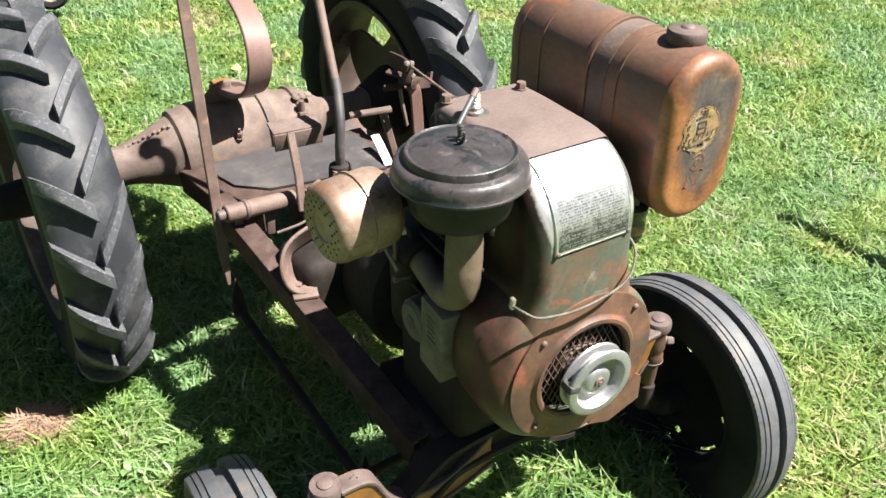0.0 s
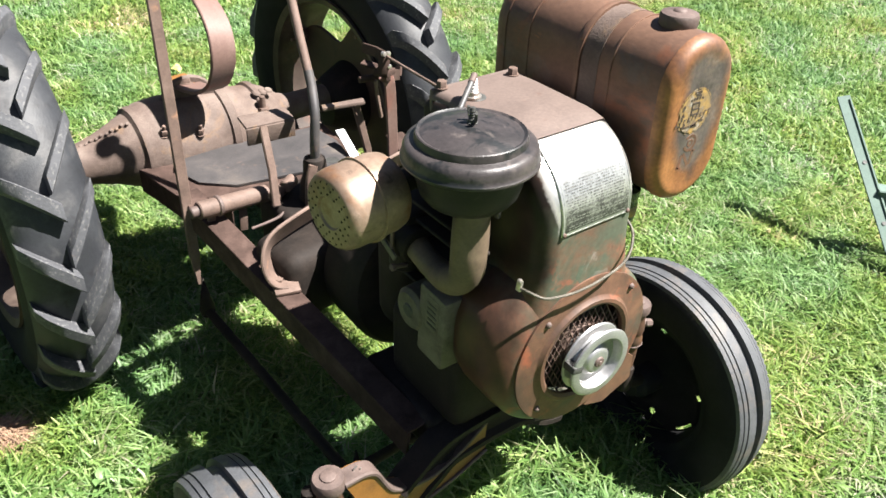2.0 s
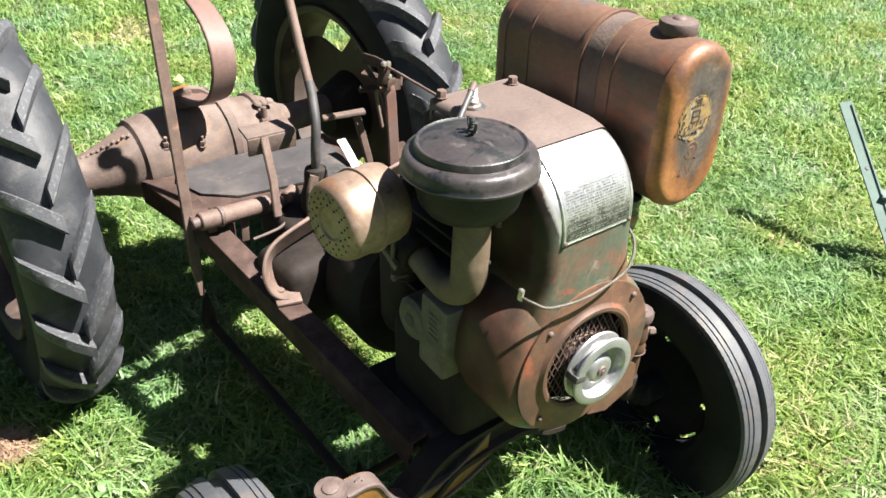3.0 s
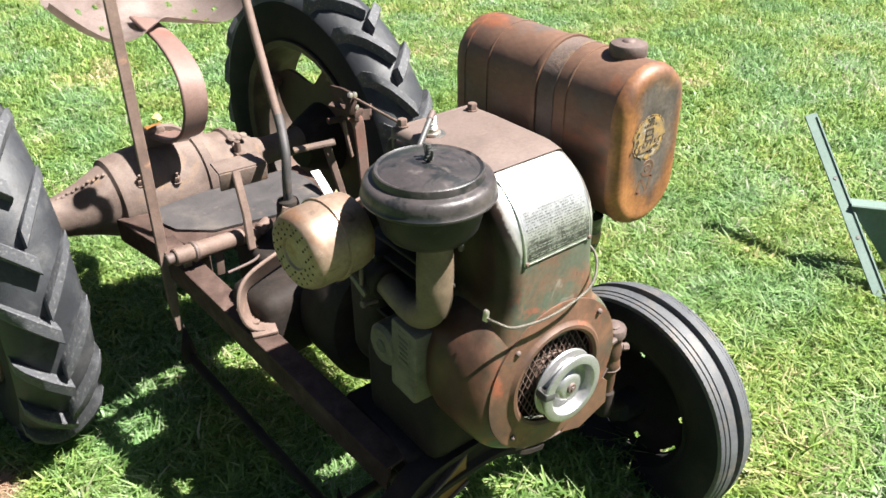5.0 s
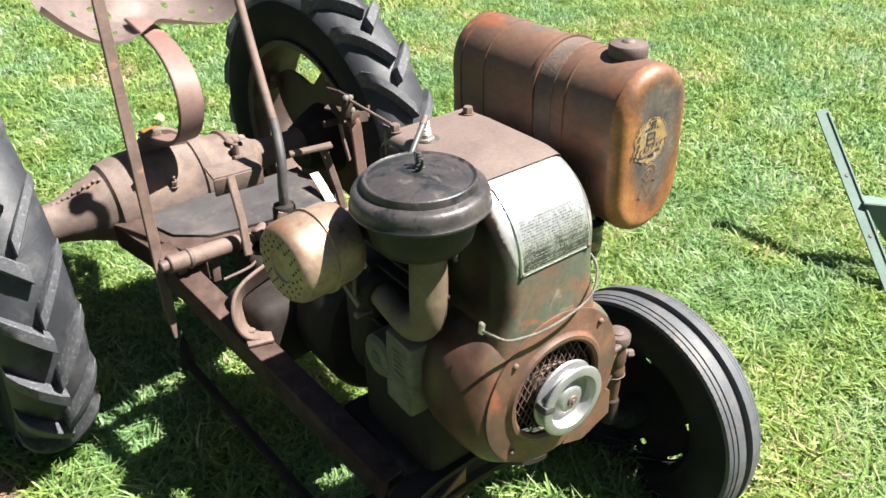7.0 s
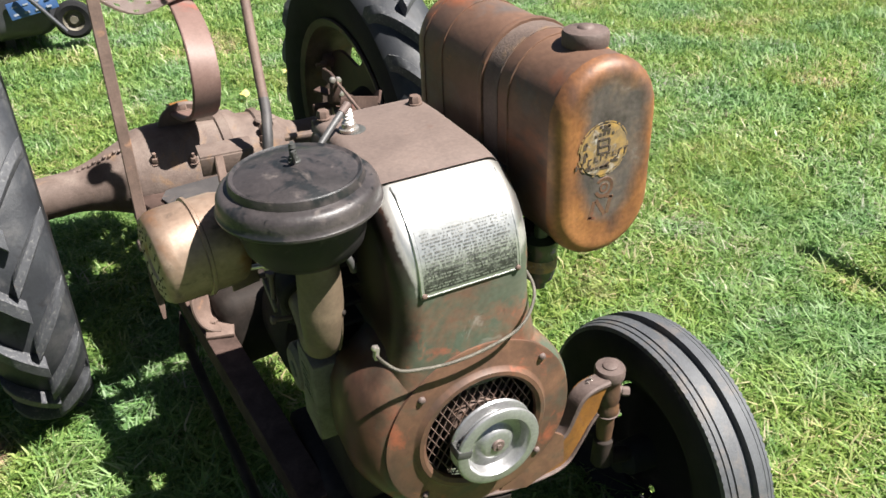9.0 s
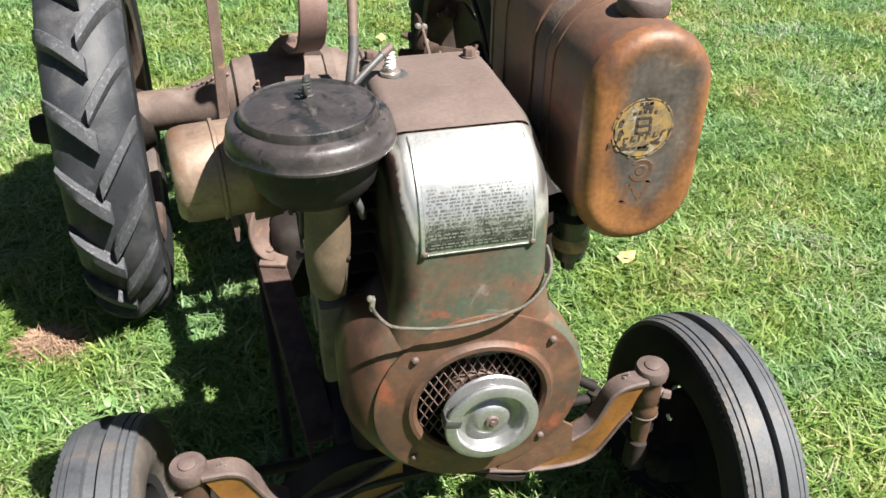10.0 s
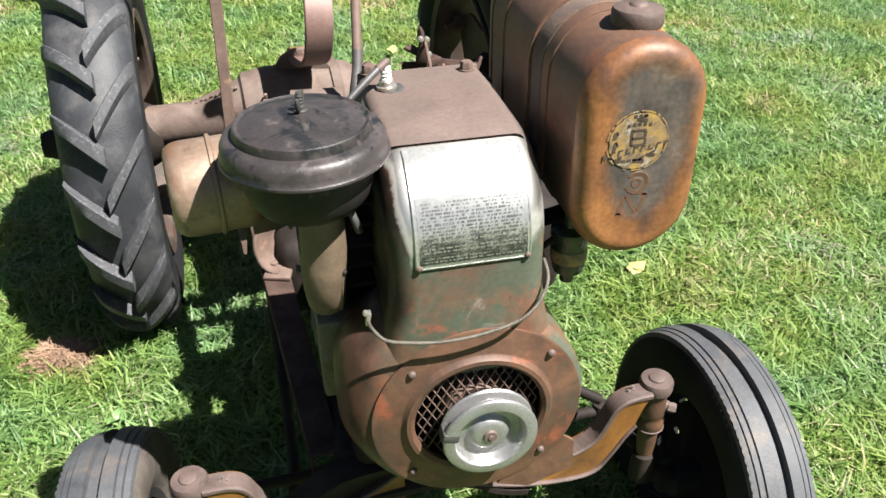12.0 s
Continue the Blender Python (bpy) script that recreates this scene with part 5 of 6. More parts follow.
        out.append((-r * math.sin(t), r * math.cos(t)))
    m = Matrix.Translation(C + axv * 0.01) @ Matrix.Rotation(WYAW, 4, "Z") @ Matrix.Rotation(radians(90), 4, "Y")
    plate_poly(cen, out, 0.010, m)
    part("wheel_centre", cen, M_CENTRE, rim, "lobed plate wheel centre")
    hub = B()
    lathe(hub, [(0, -0.09), (0.06, -0.09), (0.075, -0.06), (0.10, 0.0), (0.10, 0.03), (0.045, 0.045), (0.04, 0.115), (0.034, 0.150), (0.028, 0.172), (0, 0.172)], C, axv, 32)
    part("hub", hub, M_DARK, rim)
    for k in range(4):
        t = lobe0 + radians(90 * k)
        d = Matrix.Rotation(WYAW, 3, "Z") @ Vector((0, math.cos(t), math.sin(t)))
        b_ = B()
        box(b_, C + d * 0.245 - axv * 0.006, (0.036, 0.030, 0.030), (math.degrees(t), 0, 4), 0.004)
        hexhead(b_, C + d * 0.236 - axv * 0.024, -axv, 0.010, 0.012)
        cyl(b_, C + d * 0.236 - axv * 0.03, C + d * 0.236 - axv * 0.052, 0.005, 0.005, 10)
        part("rim_clamp", b_, M_RUST, rim)
    rim.matrix_basis = Matrix.Translation(C) @ Matrix.Rotation(radians(camber), 4, "Y") @ Matrix.Translation(-C)
    return rim


rear_wheel((-0.373, 1.222, 0.362), -1, 1.6)
rear_wheel((0.525, 1.281, 0.362), 1)

# ---- chassis ----
def rail(flip):
    pts = [(-0.028, 0.17, 0.331), (-0.031, 0.2, 0.335), (-0.067, 0.5, 0.386), (-0.103, 0.8, 0.436), (-0.110, 0.87, 0.445)]
    pts = [Vector((0.158 - (x - 0.158), y, z)) if flip else Vector((x, y, z)) for x, y, z in pts]
    w = -1 if flip else 1
    b_ = B()
    sweep(b_, [p + Vector((0.021 * w, 0, -0.003)) for p in pts], rect(0.044, 0.006, 0.001))
    sweep(b_, [p + Vector((0.003 * w, 0, -0.030)) for p in pts], rect(0.006, 0.052, 0.001))
    return tpart("frame_rail", b_, M_RAIL, "rusty angle-iron frame rail")


rail(False)
rail(True)
bed = B()
box(bed, (0.158, 0.27, 0.300), (0.34, 0.06, 0.008), (0, 0, 0), 0.001)
box(bed, (0.147, 0.16, 0.300), (0.10, 0.06, 0.05), (0, 0, 0), 0.006)
foot = B()
plate_poly(foot, [(0.195, 0.388), (0.235, 0.374), (0.292, 0.395), (0.290, 0.440), (0.255, 0.470)], 0.005, Matrix.Translation((0, 0.0185, 0)) @ Matrix.Rotation(radians(90), 4, "X"))
box(foot, (0.25, 0.085, 0.375), (0.07, 0.09, 0.008), (0, -18, 0), 0.001)
part("shroud_foot", foot, M_COVER, cowl, "brown bracket plate under the shroud")
tpart("engine_bed", bed, M_DARK, "dark cross plates under the engine")
# arched strap over the drive
ar = B()
P = [(-0.036, 0.548, 0.3985), (-0.050, 0.553, 0.4015), (-0.060, 0.559, 0.413), (-0.064, 0.566, 0.435), (-0.058, 0.573, 0.457), (-0.040, 0.580, 0.471), (0.0, 0.592, 0.478), (0.06, 0.612, 0.481), (0.18, 0.652, 0.484), (0.30, 0.69, 0.486), (0.36, 0.70, 0.476), (0.38, 0.70, 0.44), (0.385, 0.70, 0.40)]
sweep(ar, smooth_path(P, 6), rect(0.056, 0.007, 0.002), up=(0.0, -0.05, 1))
arch = tpart("arched_strap", ar, M_RUST, "wide rusty strap arched between the rails")
ft = B()
box(ft, (-0.044, 0.536, 0.396), (0.046, 0.046, 0.008), (9, 0, -14), 0.002)
part("strap_foot", ft, M_RUST, arch)
b_ = B()
hexhead(b_, (-0.052, 0.546, 0.401), (0, 0, 1), 0.008, 0.006)
part("foot_bolt", b_, M_RUST, arch)
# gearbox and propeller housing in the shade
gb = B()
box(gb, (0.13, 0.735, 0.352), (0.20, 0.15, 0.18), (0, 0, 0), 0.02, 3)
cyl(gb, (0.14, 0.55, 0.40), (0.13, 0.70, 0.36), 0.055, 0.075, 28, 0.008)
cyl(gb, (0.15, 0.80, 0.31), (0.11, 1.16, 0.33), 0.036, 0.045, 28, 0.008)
# added box, widened to hold the sun off the lawn under the strap
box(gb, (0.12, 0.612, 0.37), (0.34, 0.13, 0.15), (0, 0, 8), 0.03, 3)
gearbox = tpart("gearbox", gb, M_DARK, "oily gearbox under the deck, coloured dark for its shade")
for x, y, z in ((0.055, 0.755, 0.452), (0.085, 0.762, 0.462)):
    b_ = B()
    cyl(b_, (x - 0.018, y - 0.012, z), (x + 0.012, y + 0.010, z), 0.013, 0.013, 18, 0.003)
    part("pipe_plug", b_, M_RUST, gearbox)
# cross shaft
sh = B()
cyl(sh, (-0.112, 0.750, 0.466), (0.035, 0.766, 0.452), 0.0175, 0.0175, 28, 0.002)
shaft = tpart("cross_shaft", sh, M_RUST, "thick rusty cross shaft tube")
b_ = B()
cyl(b_, (-0.075, 0.754, 0.4625), (-0.066, 0.755, 0.4615), 0.0205, 0.0205, 28, 0.002)
part("shaft_collar", b_, M_FORGETOP, shaft)
b_ = B()
cyl(b_, (-0.128, 0.748, 0.467), (-0.110, 0.750, 0.466), 0.011, 0.011, 18, 0.002)
part("shaft_end", b_, M_FORGETOP, shaft)
for x in (-0.085, -0.02):
    b_ = B()
    box(b_, (x, 0.762, 0.425), (0.016, 0.006, 0.075), (0, 4, 0), 0.001)
    part("shaft_hanger", b_, M_RUST, shaft)
tpart("brake_rod", tube(B(), [(-0.03, 0.70, 0.425), (0.02, 0.70, 0.43), (0.045, 0.705, 0.437), (0.05, 0.715, 0.43), (0.04, 0.73, 0.41)], 0.0032, 10), M_FORGETOP, "thin bent brake rod")

# ---- deck ----
dk = B()
plate_poly(dk, [(-0.045, 1.085), (-0.02, 1.00), (0.044, 0.945), (0.315, 0.902), (0.335, 1.02), (0.325, 1.12), (0.05, 1.14), (-0.03, 1.12)], 0.005, Matrix.Translation((0, 0, 0.384)))
tpart("deck_plate", dk, M_DECK, "worn black steel deck plate")
sk = B()
plate_poly(sk, [(-0.105, 1.14), (-0.082, 1.02), (-0.058, 0.93), (0.0, 0.875), (0.06, 0.885), (0.34, 0.885), (0.36, 1.14)], 0.006, Matrix.Translation((0, 0, 0.377)))
for a, c in (((-0.105, 1.14), (-0.066, 0.93)), ((-0.066, 0.93), (0.0, 0.875))):
    p, q = Vector((*a, 0.35)), Vector((*c, 0.35))
    sweep(sk, [p, q], rect(0.005, 0.055, 0.001))
tpart("under_deck", sk, M_RAIL, "rusty brown plate under the deck")
slot = B()
lathe(slot, [(0, 0.0005), (0.016, 0.0005), (0.016, 0)], (0.275, 0.935, 0.384), (0, 0, 1), 20)
tpart("deck_slot", slot, M_INK, "dark slot in the deck plate")
strip = B()
sweep(strip, [(0.334, 1.00, 0.420), (0.33, 0.96, 0.405), (0.322, 0.905, 0.385)], rect(0.022, 0.003, 0.001))
tpart("bright_guard", strip, M_PALE, "pale bare metal guard strip")

# ---- rear axle ----
AY, AZ = 1.235, 0.385
RYAW = Vector((math.cos(radians(4)), math.sin(radians(4)), 0))
ra = lathe(B(), [(0.047, -0.32), (0.047, -0.215), (0.052, -0.19), (0.064, -0.15), (0.080, -0.112), (0.087, -0.094), (0.098, -0.088), (0.101, -0.078), (0.100, -0.066), (0.104, -0.058), (0.107, -0.03), (0.108, 0.0), (0.107, 0.06), (0.106, 0.115), (0.112, 0.118), (0.114, 0.135), (0.109, 0.138), (0.104, 0.142), (0.101, 0.165), (0.088, 0.18), (0.085, 0.21), (0.091, 0.214), (0.092, 0.226), (0.086, 0.230), (0.072, 0.26), (0.058, 0.28), (0.044, 0.30), (0.036, 0.33), (0.035, 0.46)], (0.0, AY, AZ), RYAW, 64)
rear_axle = tpart("rear_axle", ra, M_CAST, "rusty cast banjo rear axle housing")
rb = B()
for k in range(11):
    t = k / 10
    x = -0.215 + 0.115 * t
    r = 0.045 + 0.045 * t
    a = radians(62 + 3 * (k % 2))
    box(rb, (x, AY - r * math.cos(a) * 0.9, AZ + r * math.sin(a) * 1.02), (0.008, 0.012, 0.006), (-40, -20, 20), 0.002)
part("cast_marks", rb, M_CAST, rear_axle, "raised cast marks on the bell")
for x in (0.24, 0.255, 0.27):
    b_ = B()
    lathe(b_, [(0, 0), (0.012, 0.002), (0.009, 0.006), (0, 0.008)], (x - 0.02, AY - 0.03, AZ + 0.080), (0.2, -0.3, 1), 10)
    part("cast_boss", b_, M_CAST, rear_axle)
for p, r in (((-0.035, 1.150, 0.442), 0.010), ((0.045, 1.140, 0.428), 0.009)):
    b_ = B()
    hexhead(b_, p, (0, -0.35, 1), r, 0.014)
    cyl(b_, p, Vector(p) + Vector((0, -0.009, 0.026)), r * 0.45, r * 0.42, 12, 0.001)
    part("housing_bolt", b_, M_RUST, rear_axle)
st = B()
cyl(st, (0.222, 1.178, 0.40), (0.222, 1.178, 0.468), 0.0078, 0.0074, 14, 0.001)
hexhead(st, (0.222, 1.178, 0.424), (0, 0, 1), 0.014, 0.014)
part("stud", st, M_RUST, rear_axle)
sd = B()
sweep(sd, smooth_path([(0.015, 1.23, 0.45), (0.032, 1.225, 0.495), (0.056, 1.222, 0.507), (0.080, 1.222, 0.497), (0.100, 1.225, 0.455)], 5), rect(0.07, 0.012, 0.003), up=(0, 1, 0))
part("seat_saddle", sd, M_CAST, rear_axle, "cast saddle under the seat spring")

# ---- seat and its spring ----
sp = B()
P = [(0.055, 1.265, 0.515), (0.060, 1.20, 0.520), (0.072, 1.140, 0.530), (0.085, 1.095, 0.556), (0.092, 1.070, 0.600), (0.096, 1.066, 0.645), (0.099, 1.085, 0.685), (0.102, 1.13, 0.715), (0.105, 1.20, 0.735), (0.108, 1.29, 0.744), (0.110, 1.36, 0.750)]
sweep(sp, smooth_path(P, 8), rect(0.009, 0.062, 0.002), up=(0.9, -0.42, 0))
spring = tpart("seat_spring", sp, M_RUSTRED, "curved red-brown flat steel seat spring")
b_ = B()
hexhead(b_, (0.058, 1.222, 0.5235), (0, 0, 1), 0.013, 0.012)
part("spring_bolt", b_, M_RUST, spring)
ledge = B()
box(ledge, (0.0565, 1.245, 0.5215), (0.050, 0.070, 0.003), (0, 0, 8), 0.001)
part("spring_seat", ledge, M_FORGE, spring, "orange-rust spring pad")


def seat_pan(bm):
    nu, nv = 40, 22
    c = Vector((0.120, 1.172, 0.758))
    rows = []
    for j in range(nv + 1):
        v = j / nv
        row = []
        for i in range(nu + 1):
            u = -1 + 2 * i / nu
            q = abs(u)
            half = 0.226 * (1 - 0.25 * max(0, v - 0.55) ** 1.5)
            notch = 0.112 * max(0.0, 1 - abs(u - 0.08) / 0.52) ** 1.3
            y = notch * (1 - v) ** 1.5 + 0.09 * max(0, q - 0.62) ** 2 / 0.1444 * (1 - v) + (0.36 - 0.12 * q ** 4) * v
            z = 0.010 * max(0.0, 1 - q / 0.5) * (1 - v) + 0.085 * max(0, q - 0.45) ** 1.8 / 0.341 - 0.022 * math.sin(math.pi * min(v * 1.5, 1)) + 0.22 * max(0, v - 0.5) ** 1.5
            row.append(bm.verts.new(c + Vector((u * half, y, z))))
        rows.append(row)
    hole = set()
    for hu, hv in ((0.35, 0.42), (0.5, 0.5), (0.65, 0.42), (0.5, 0.32), (0.28, 0.6), (0.45, 0.66), (0.65, 0.62)):
        for s in (-1, 1):
            hole.add((round((s * hu + 1) / 2 * nu), round(hv * nv)))
    for j in range(nv):
        for i in range(nu):
            if (i, j) not in hole:
                bm.faces.new([rows[j][i], rows[j][i + 1], rows[j + 1][i + 1], rows[j + 1][i]])
    r = bmesh.ops.solidify(bm, geom=bm.faces[:], thickness=0.0035)
    return bm


tpart("seat", seat_pan(B()), M_SEAT, "bare rusty steel pan seat with holes", 60)

# ---- levers and pedals ----
lv = B()
sweep(lv, [(-0.1145, 0.811, 0.262), (-0.1117, 0.8185, 0.331), (-0.109, 0.826, 0.40), (-0.081, 0.907, 1.10)], lambda t: rect(0.007 + 0.014 * min(1, t / 0.1), 0.010 if t > 0.1 else 0.007, 0.0015), up=(0, -1, 0))
hand = tpart("brake_lever", lv, M_RUST, "tall flat rusty hand lever")
gl = B()
tube(gl, [(0.113, 0.700, 0.535), (0.114, 0.697, 0.580), (0.122, 0.705, 0.625), (0.134, 0.735, 0.665), (0.1455, 0.800, 0.76), (0.161, 0.885, 0.90), (0.165, 0.910, 0.98), (0.164, 0.911, 1.05)], 0.0088, 16, 8)
gear = tpart("gear_lever", gl, M_RUST, "round rusty gear lever rod")
part("lever_lower", tube(B(), [(0.113, 0.700, 0.530), (0.114, 0.697, 0.580), (0.122, 0.705, 0.625), (0.134, 0.735, 0.665), (0.1375, 0.752, 0.690)], 0.0094, 16, 6), M_DECK, gear, "dark lower length of the lever")
part("lever_knob", lathe(B(), [(0, -0.022), (0.010, -0.021), (0.018, -0.014), (0.022, -0.004), (0.022, 0.005), (0.017, 0.015), (0.009, 0.020), (0, 0.0215)], (0.164, 0.911, 1.066), (0, 0, 1), 24), M_INK, gear, "round black lever knob")
bt = lathe(B(), [(0.034, -0.05), (0.032, -0.02), (0.024, 0.005), (0.0225, 0.028), (0.020, 0.036), (0.011, 0.040)], (0.113, 0.702, 0.500), (0, 0, 1), 24)
part("lever_tower", bt, M_DARK, gear, "dark cast lever tower")
tw = B()
sweep(tw, smooth_path([(0.092, 0.688, 0.44), (0.094, 0.684, 0.50), (0.103, 0.684, 0.53)], 4), rect(0.008, 0.024, 0.003), up=(1, 0, 0))
part("tower_rib", tw, M_RUST, gear)


def pedal(name, pad_c, pad, rot, foot, label, lip=True, off=-0.18):
    b_ = B()
    box(b_, pad_c, pad, rot, 0.002)
    if lip:
        c = Vector(pad_c) + Euler([radians(a) for a in rot]).to_matrix() @ Vector((0, -pad[1] / 2, -0.018))
        box(b_, c, (pad[0], 0.006, 0.036), rot, 0.0015)
    ob = tpart(name, b_, M_CAST, label)
    s_ = B()
    top = Vector(pad_c) + Vector((pad[0] * off, -pad[1] * 0.45, -0.003))
    sweep(s_, [top, top.lerp(Vector(foot), 0.55) + Vector((0.002, -0.004, 0)), Vector(foot)], rect(0.016, 0.009, 0.002), up=(0, -1, 0.2))
    part("pedal_arm", s_, M_RUST, ob)
    return ob


pedal("brake_pedal", (0.062, 0.795, 0.595), (0.098, 0.048, 0.007), (6, 0, -4), (0.034, 0.722, 0.445), "rusty channel-shaped brake pedal on a bar")
pedal("clutch_pedal", (0.208, 0.750, 0.606), (0.085, 0.022, 0.008), (-4, -5, -20), (0.268, 0.742, 0.42), "small rusty T-shaped clutch pedal", False, 0.27)
tl = B()
sweep(tl, smooth_path([(0.292, 0.700, 0.42), (0.285, 0.690, 0.52), (0.277, 0.683, 0.62), (0.270, 0.680, 0.668), (0.255, 0.690, 0.682)], 6), rect(0.024, 0.006, 0.002), up=(0, -1, 0))
tall = tpart("throttle_stand", tl, M_RUSTRED, "upright rusty strap with throttle linkage")
lk = B()
sweep(lk, [(0.231, 0.630, 0.738), (0.238, 0.672, 0.733), (0.244, 0.725, 0.723)], rect(0.006, 0.019, 0.001), up=(0.2, 0.2, 1))
sweep(lk, [(0.217, 0.686, 0.712), (0.240, 0.655, 0.706)], rect(0.020, 0.005, 0.001))
cyl(lk, (0.203, 0.676, 0.684), (0.242, 0.672, 0.683), 0.0065, 0.0065, 14, 0.001)
box(lk, (0.234, 0.638, 0.722), (0.016, 0.016, 0.040), (8, 6, 0), 0.002)
box(lk, (0.246, 0.655, 0.698), (0.034, 0.030, 0.012), (0, 4, 30), 0.002)
sweep(lk, [(0.262, 0.668, 0.684), (0.310, 0.725, 0.655), (0.366, 0.790, 0.622)], rect(0.006, 0.022, 0.001))
sweep(lk, [(0.362, 0.786, 0.620), (0.373, 0.799, 0.640)], rect(0.006, 0.016, 0.001), up=(0, -1, 0))
part("linkage_bracket", lk, M_RAIL, tall)
b_ = B()
for p in ((0.228, 0.628, 0.744), (0.238, 0.630, 0.742), (0.242, 0.634, 0.716)):
    lathe(b_, [(0, -0.005), (0.0048, -0.003), (0.0048, 0.003), (0, 0.005)], p, (0.2, -1, 0.1), 10)
part("linkage_pins", b_, M_BRIGHT, tall)
b_ = B()
cyl(b_, (0.236, 0.630, 0.737), (0.188, 0.300, 0.766), 0.0026, 0.0026, 10)
part("throttle_rod", b_, M_RUST, tall)
b_ = B()
sweep(b_, [(0.230, 0.662, 0.682), (0.236, 0.666, 0.65), (0.248, 0.672, 0.60)], rect(0.005, 0.008, 0.001))
part("side_rod", b_, M_RUST, tall)

# ---- things on the lawn ----
stand = new("green_implement")
stand.location = (1.65, 0.25, SOIL)
tagged(stand, "pale green painted steel implement frame lying on the grass", "implement")
inv = Matrix.Translation((-1.65, -0.25, -SOIL))


def spart(name, bm, material, label=""):
    ob = part(name, bm, material, stand, label)
    ob.matrix_parent_inverse = inv
    return ob


b_ = B()
g0, g1 = Vector((1.721, 0.520, 0.363)), Vector((1.545, 0.080, SOIL))
sweep(b_, [g0, g1], rect(0.038, 0.005, 0.001), up=(-0.5, -0.5, 1))
sweep(b_, [g0 + Vector((0.012, -0.012, -0.012)), g1 + Vector((0.012, -0.012, -0.012))], rect(0.006, 0.030, 0.001), up=(-0.5, -0.5, 1))
bar = spart("angle_bar", b_, M_GREEN, "long pale green angle bar")
for t in (0.33, 0.62):
    b2 = B()
    lathe(b2, [(0, 0.001), (0.006, 0.001), (0.006, 0)], g0.lerp(g1, t) + Vector((-0.001, -0.001, 0.0035)), (-0.45, -0.45, 0.8), 12)
    part("bolt_hole", b2, M_INK, bar)
# sheet-metal housing that the bar is welded to, its side towards the lawn in shade
J, D_, W_ = Vector((1.640, 0.300, 0.0)), Vector((0.6, -0.8, 0)), Vector((0.8, 0.6, 0))
yaw = math.degrees(math.atan2(D_.y, D_.x))
b_ = B()
plate_poly(b_, [(0.0, 0.172), (0.72, 0.172), (0.72, SOIL), (0.17, SOIL)], 0.03, Matrix(((D_.x, 0, -W_.x, J.x), (D_.y, 0, -W_.y, J.y), (0, 1, 0, 0), (0, 0, 0, 1))))
housing = spart("deck_housing", b_, M_GREEN, "green sheet-metal housing")
b_ = B()
sweep(b_, [J + W_ * 0.02 + Vector((0, 0, 0.176)), J + D_ * 0.72 + W_ * 0.02 + Vector((0, 0, 0.176))], rect(0.05, 0.010, 0.003))
part("rolled_lip", b_, M_GREEN, housing, "pale rolled edge along the housing")
for k in (0.26, 0.50):
    b_ = B()
    box(b_, J + D_ * k + Vector((0, 0, 0.06)), (0.008, 0.016, 0.20), (0, 0, yaw), 0.001)
    part("side_rib", b_, M_GREEN, housing)

# far vehicle behind the lawn
van = new("parked_trailer")
van.location = (-0.427, 4.182, 0.052)
van.scale = (0.92, 0.92, 0.92)
tagged(van, "dark parked trailer with a small wheel and blue sign", "trailer")
vinv = Matrix.Translation((0.45, -4.6, -SOIL))


def vpart(name, bm, material, label=""):
    ob = part(name, bm, material, van, label)
    ob.matrix_parent_inverse = vinv
    return ob


b_ = B()
box(b_, (-0.65, 4.47, 0.165), (1.08, 0.70, 0.42), (0, 0, 3), 0.11, 4)
vpart("body", b_, M_VAN, "dark grey rounded body")
b_ = B()
box(b_, (-0.215, 4.118, 0.140), (0.24, 0.012, 0.085), (-10, -8, 3), 0.004)
sign = vpart("sign", b_, M_BLUE, "blue sign with pale bars")
for k in range(4):
    for y, z, h in ((4.105, 0.118, 0.024), (4.111, 0.156, 0.018)):
        b_ = B()
        box(b_, (-0.300 + 0.054 * k, y, z - 0.010 + 0.0075 * k), (0.026, 0.004, h * 0.45), (-10, -8, 3), 0, 1)
        part("sign_bar", b_, M_SIGNBAR, sign)
b_ = B()
lathe(b_, [(0.055, -0.03), (0.08, -0.035), (0.097, -0.025), (0.097, 0.025), (0.08, 0.035), (0.055, 0.03)], (-0.035, 4.17, 0.03), (-0.15, -1, 0), 36)
wheel = vpart("wheel", b_, M_INSIDE, "small black tyre")
b_ = B()
lathe(b_, [(0, 0.02), (0.02, 0.022), (0.024, 0.01), (0.043, 0.0), (0.05, 0.02), (0.057, 0.025), (0.057, -0.025), (0, -0.025)], (-0.035, 4.17, 0.03), (-0.15, -1, 0), 32)
part("rim", b_, M_CARB, wheel, "pale steel rim")
b_ = B()
tube(b_, [(-0.26, 4.08, 0.24), (-0.17, 4.05, 0.12), (-0.09, 4.02, 0.01)], 0.012, 10)
vpart("prop_bar", b_, M_VAN)
for x, y in ((-0.38, 4.40), (-0.38, 4.70), (-1.02, 4.38), (-1.02, 4.68)):
    b_ = B()
    box(b_, (x, y, -0.095), (0.05, 0.05, 0.191), (0, 0, 3), 0.006)
    vpart("leg", b_, M_VAN)


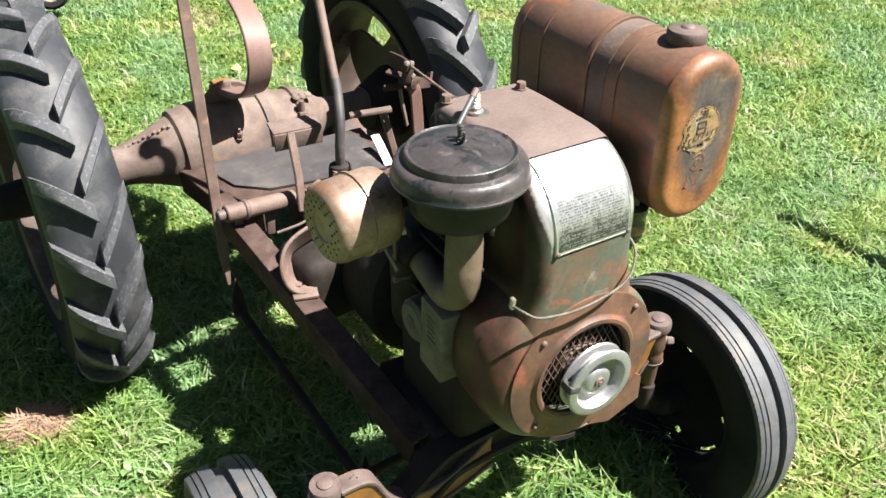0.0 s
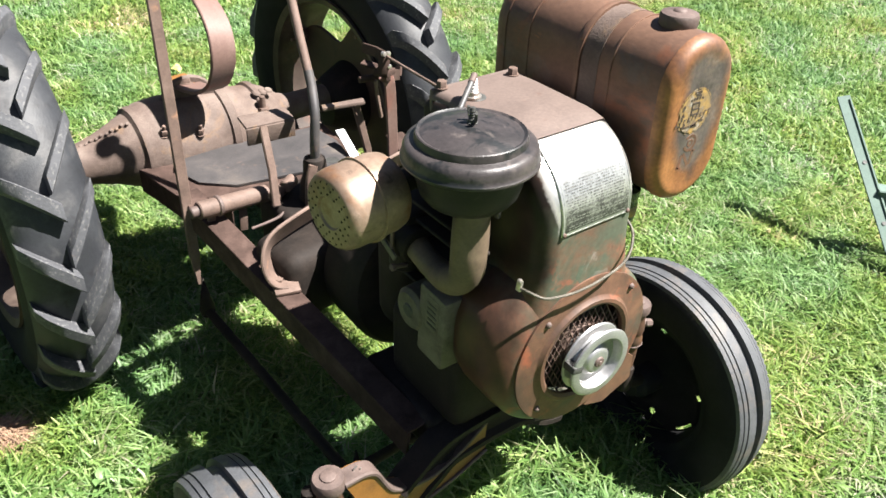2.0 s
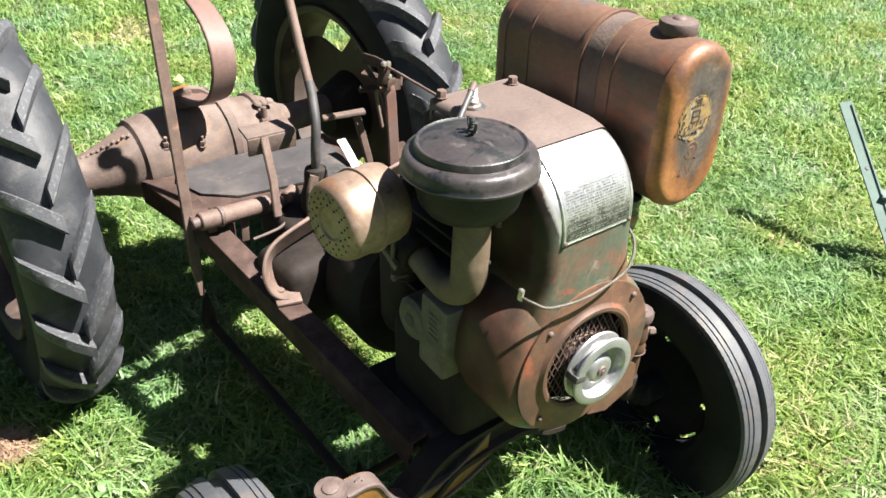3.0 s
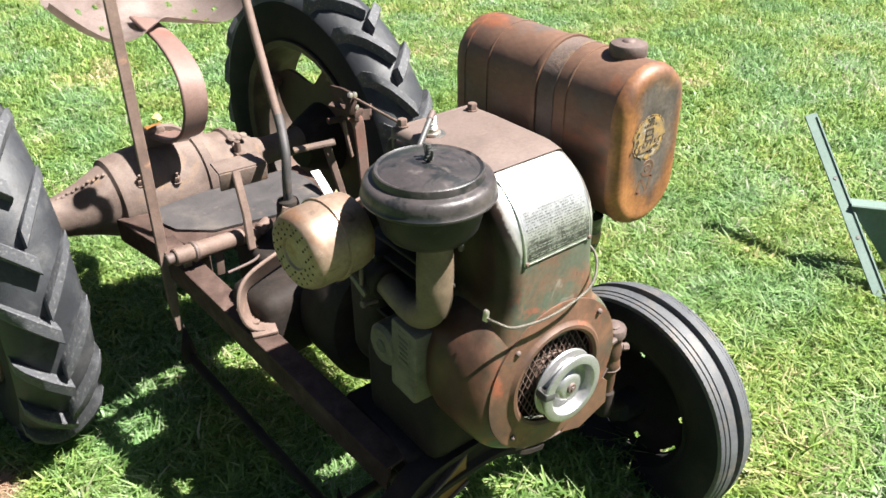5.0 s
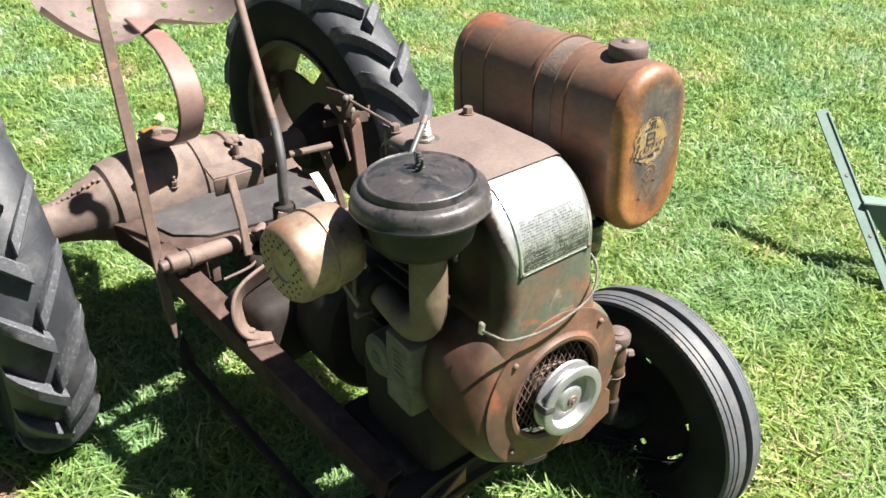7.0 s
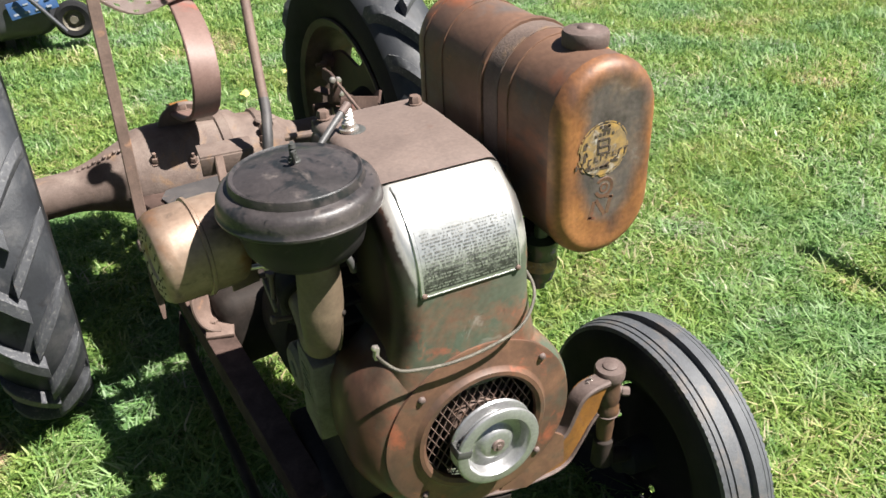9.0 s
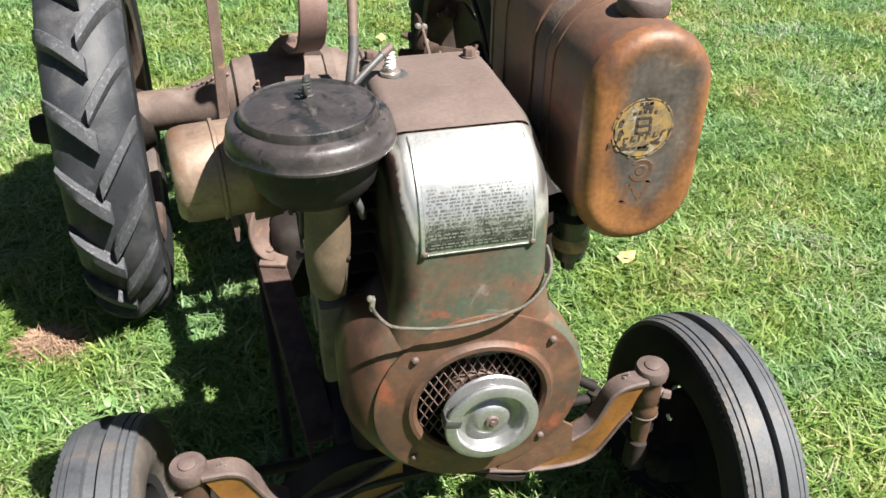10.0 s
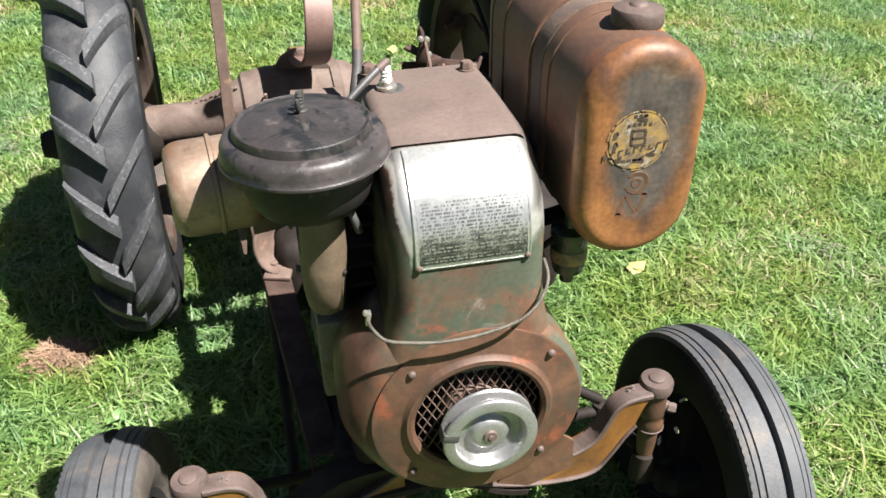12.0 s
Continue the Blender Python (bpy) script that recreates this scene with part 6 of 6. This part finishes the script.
def leaf(name, p, r, rz, material, label):
    b_ = B()
    c = b_.verts.new((0, 0, 0.004))
    vs = []
    for k in range(14):
        t = 2 * math.pi * k / 14
        q = r * (1 + 0.35 * math.cos(t)) * (0.85 + 0.15 * math.cos(5 * t))
        vs.append(b_.verts.new((q * math.cos(t), q * 0.7 * math.sin(t), 0.006 * math.cos(2 * t + 1))))
    for k in range(14):
        b_.faces.new([c, vs[k], vs[(k + 1) % 14]])
    bmesh.ops.solidify(b_, geom=b_.faces[:], thickness=0.0006)
    ob = part(name, b_, material)
    ob.matrix_world = pose(*p, 12, -8, rz)
    return tagged(ob, label, "leaf")


leaf("fallen_leaf", (0.815, 0.915, 0.006), 0.032, 20, M_LEAF, "curled yellow leaf lying on the grass")
leaf("fallen_leaf", (0.480, 2.62, 0.012), 0.030, 70, M_LEAF, "pale dry leaf lying on the grass")
leaf("fallen_leaf", (0.713, 2.815, 0.012), 0.022, 10, M_LEAF, "small pale leaf lying on the grass")


def weed(p, size, count, seed, label):
    """A low rosette of broad leaves."""
    rng = random.Random(seed)
    top = new("lawn_weed")
    top.location = p
    tagged(top, label, "weed")
    for k in range(count):
        b_ = B()
        L, W = size * rng.uniform(0.7, 1.1), size * rng.uniform(0.32, 0.42)
        rows = []
        for i in range(7):
            t = i / 6
            w = W * math.sin(math.pi * min(0.08 + 0.92 * t, 0.985)) ** 0.8
            z = 0.035 + 0.5 * size * math.sin(2.2 * t) * 0.5
            rows.append([b_.verts.new((L * t, w * e, z - 0.10 * size * (1 - abs(e)))) for e in (-1, -0.5, 0, 0.5, 1)])
        for A, C in zip(rows, rows[1:]):
            for e in range(4):
                b_.faces.new([A[e], A[e + 1], C[e + 1], C[e]])
        ob = part("leaf", b_, M_WEED, top)
        ob.rotation_euler = (rng.uniform(-0.15, 0.15), rng.uniform(-0.2, 0.1), 2 * math.pi * k / count + rng.uniform(-0.4, 0.4))
    return top


weed((-0.407, 0.668, SOIL + 0.010), 0.034, 3, 1, "pale green broad-leaved weed in the lawn")


def thatch():
    rng = np.random.default_rng(3)
    n = 2600
    a, r = rng.uniform(0, 2 * np.pi, n), np.sqrt(rng.uniform(0, 1, n))
    base = np.stack([DIRT_C[0] + 0.085 * r * np.cos(a), DIRT_C[1] + 0.055 * r * np.sin(a), SOIL + 0.048 * (1 - r ** 2) + 0.008], 1)
    return strips("dead_grass_clump", base, rng.uniform(0, 6.28, n), rng.uniform(0.9, 1.5, n), rng.uniform(0.02, 0.05, n), rng.uniform(0.0015, 0.003, n), M_DIRT, 0.2)


tagged(thatch(), "brown clump of dead grass on the lawn", "dead grass", kind="stuff")
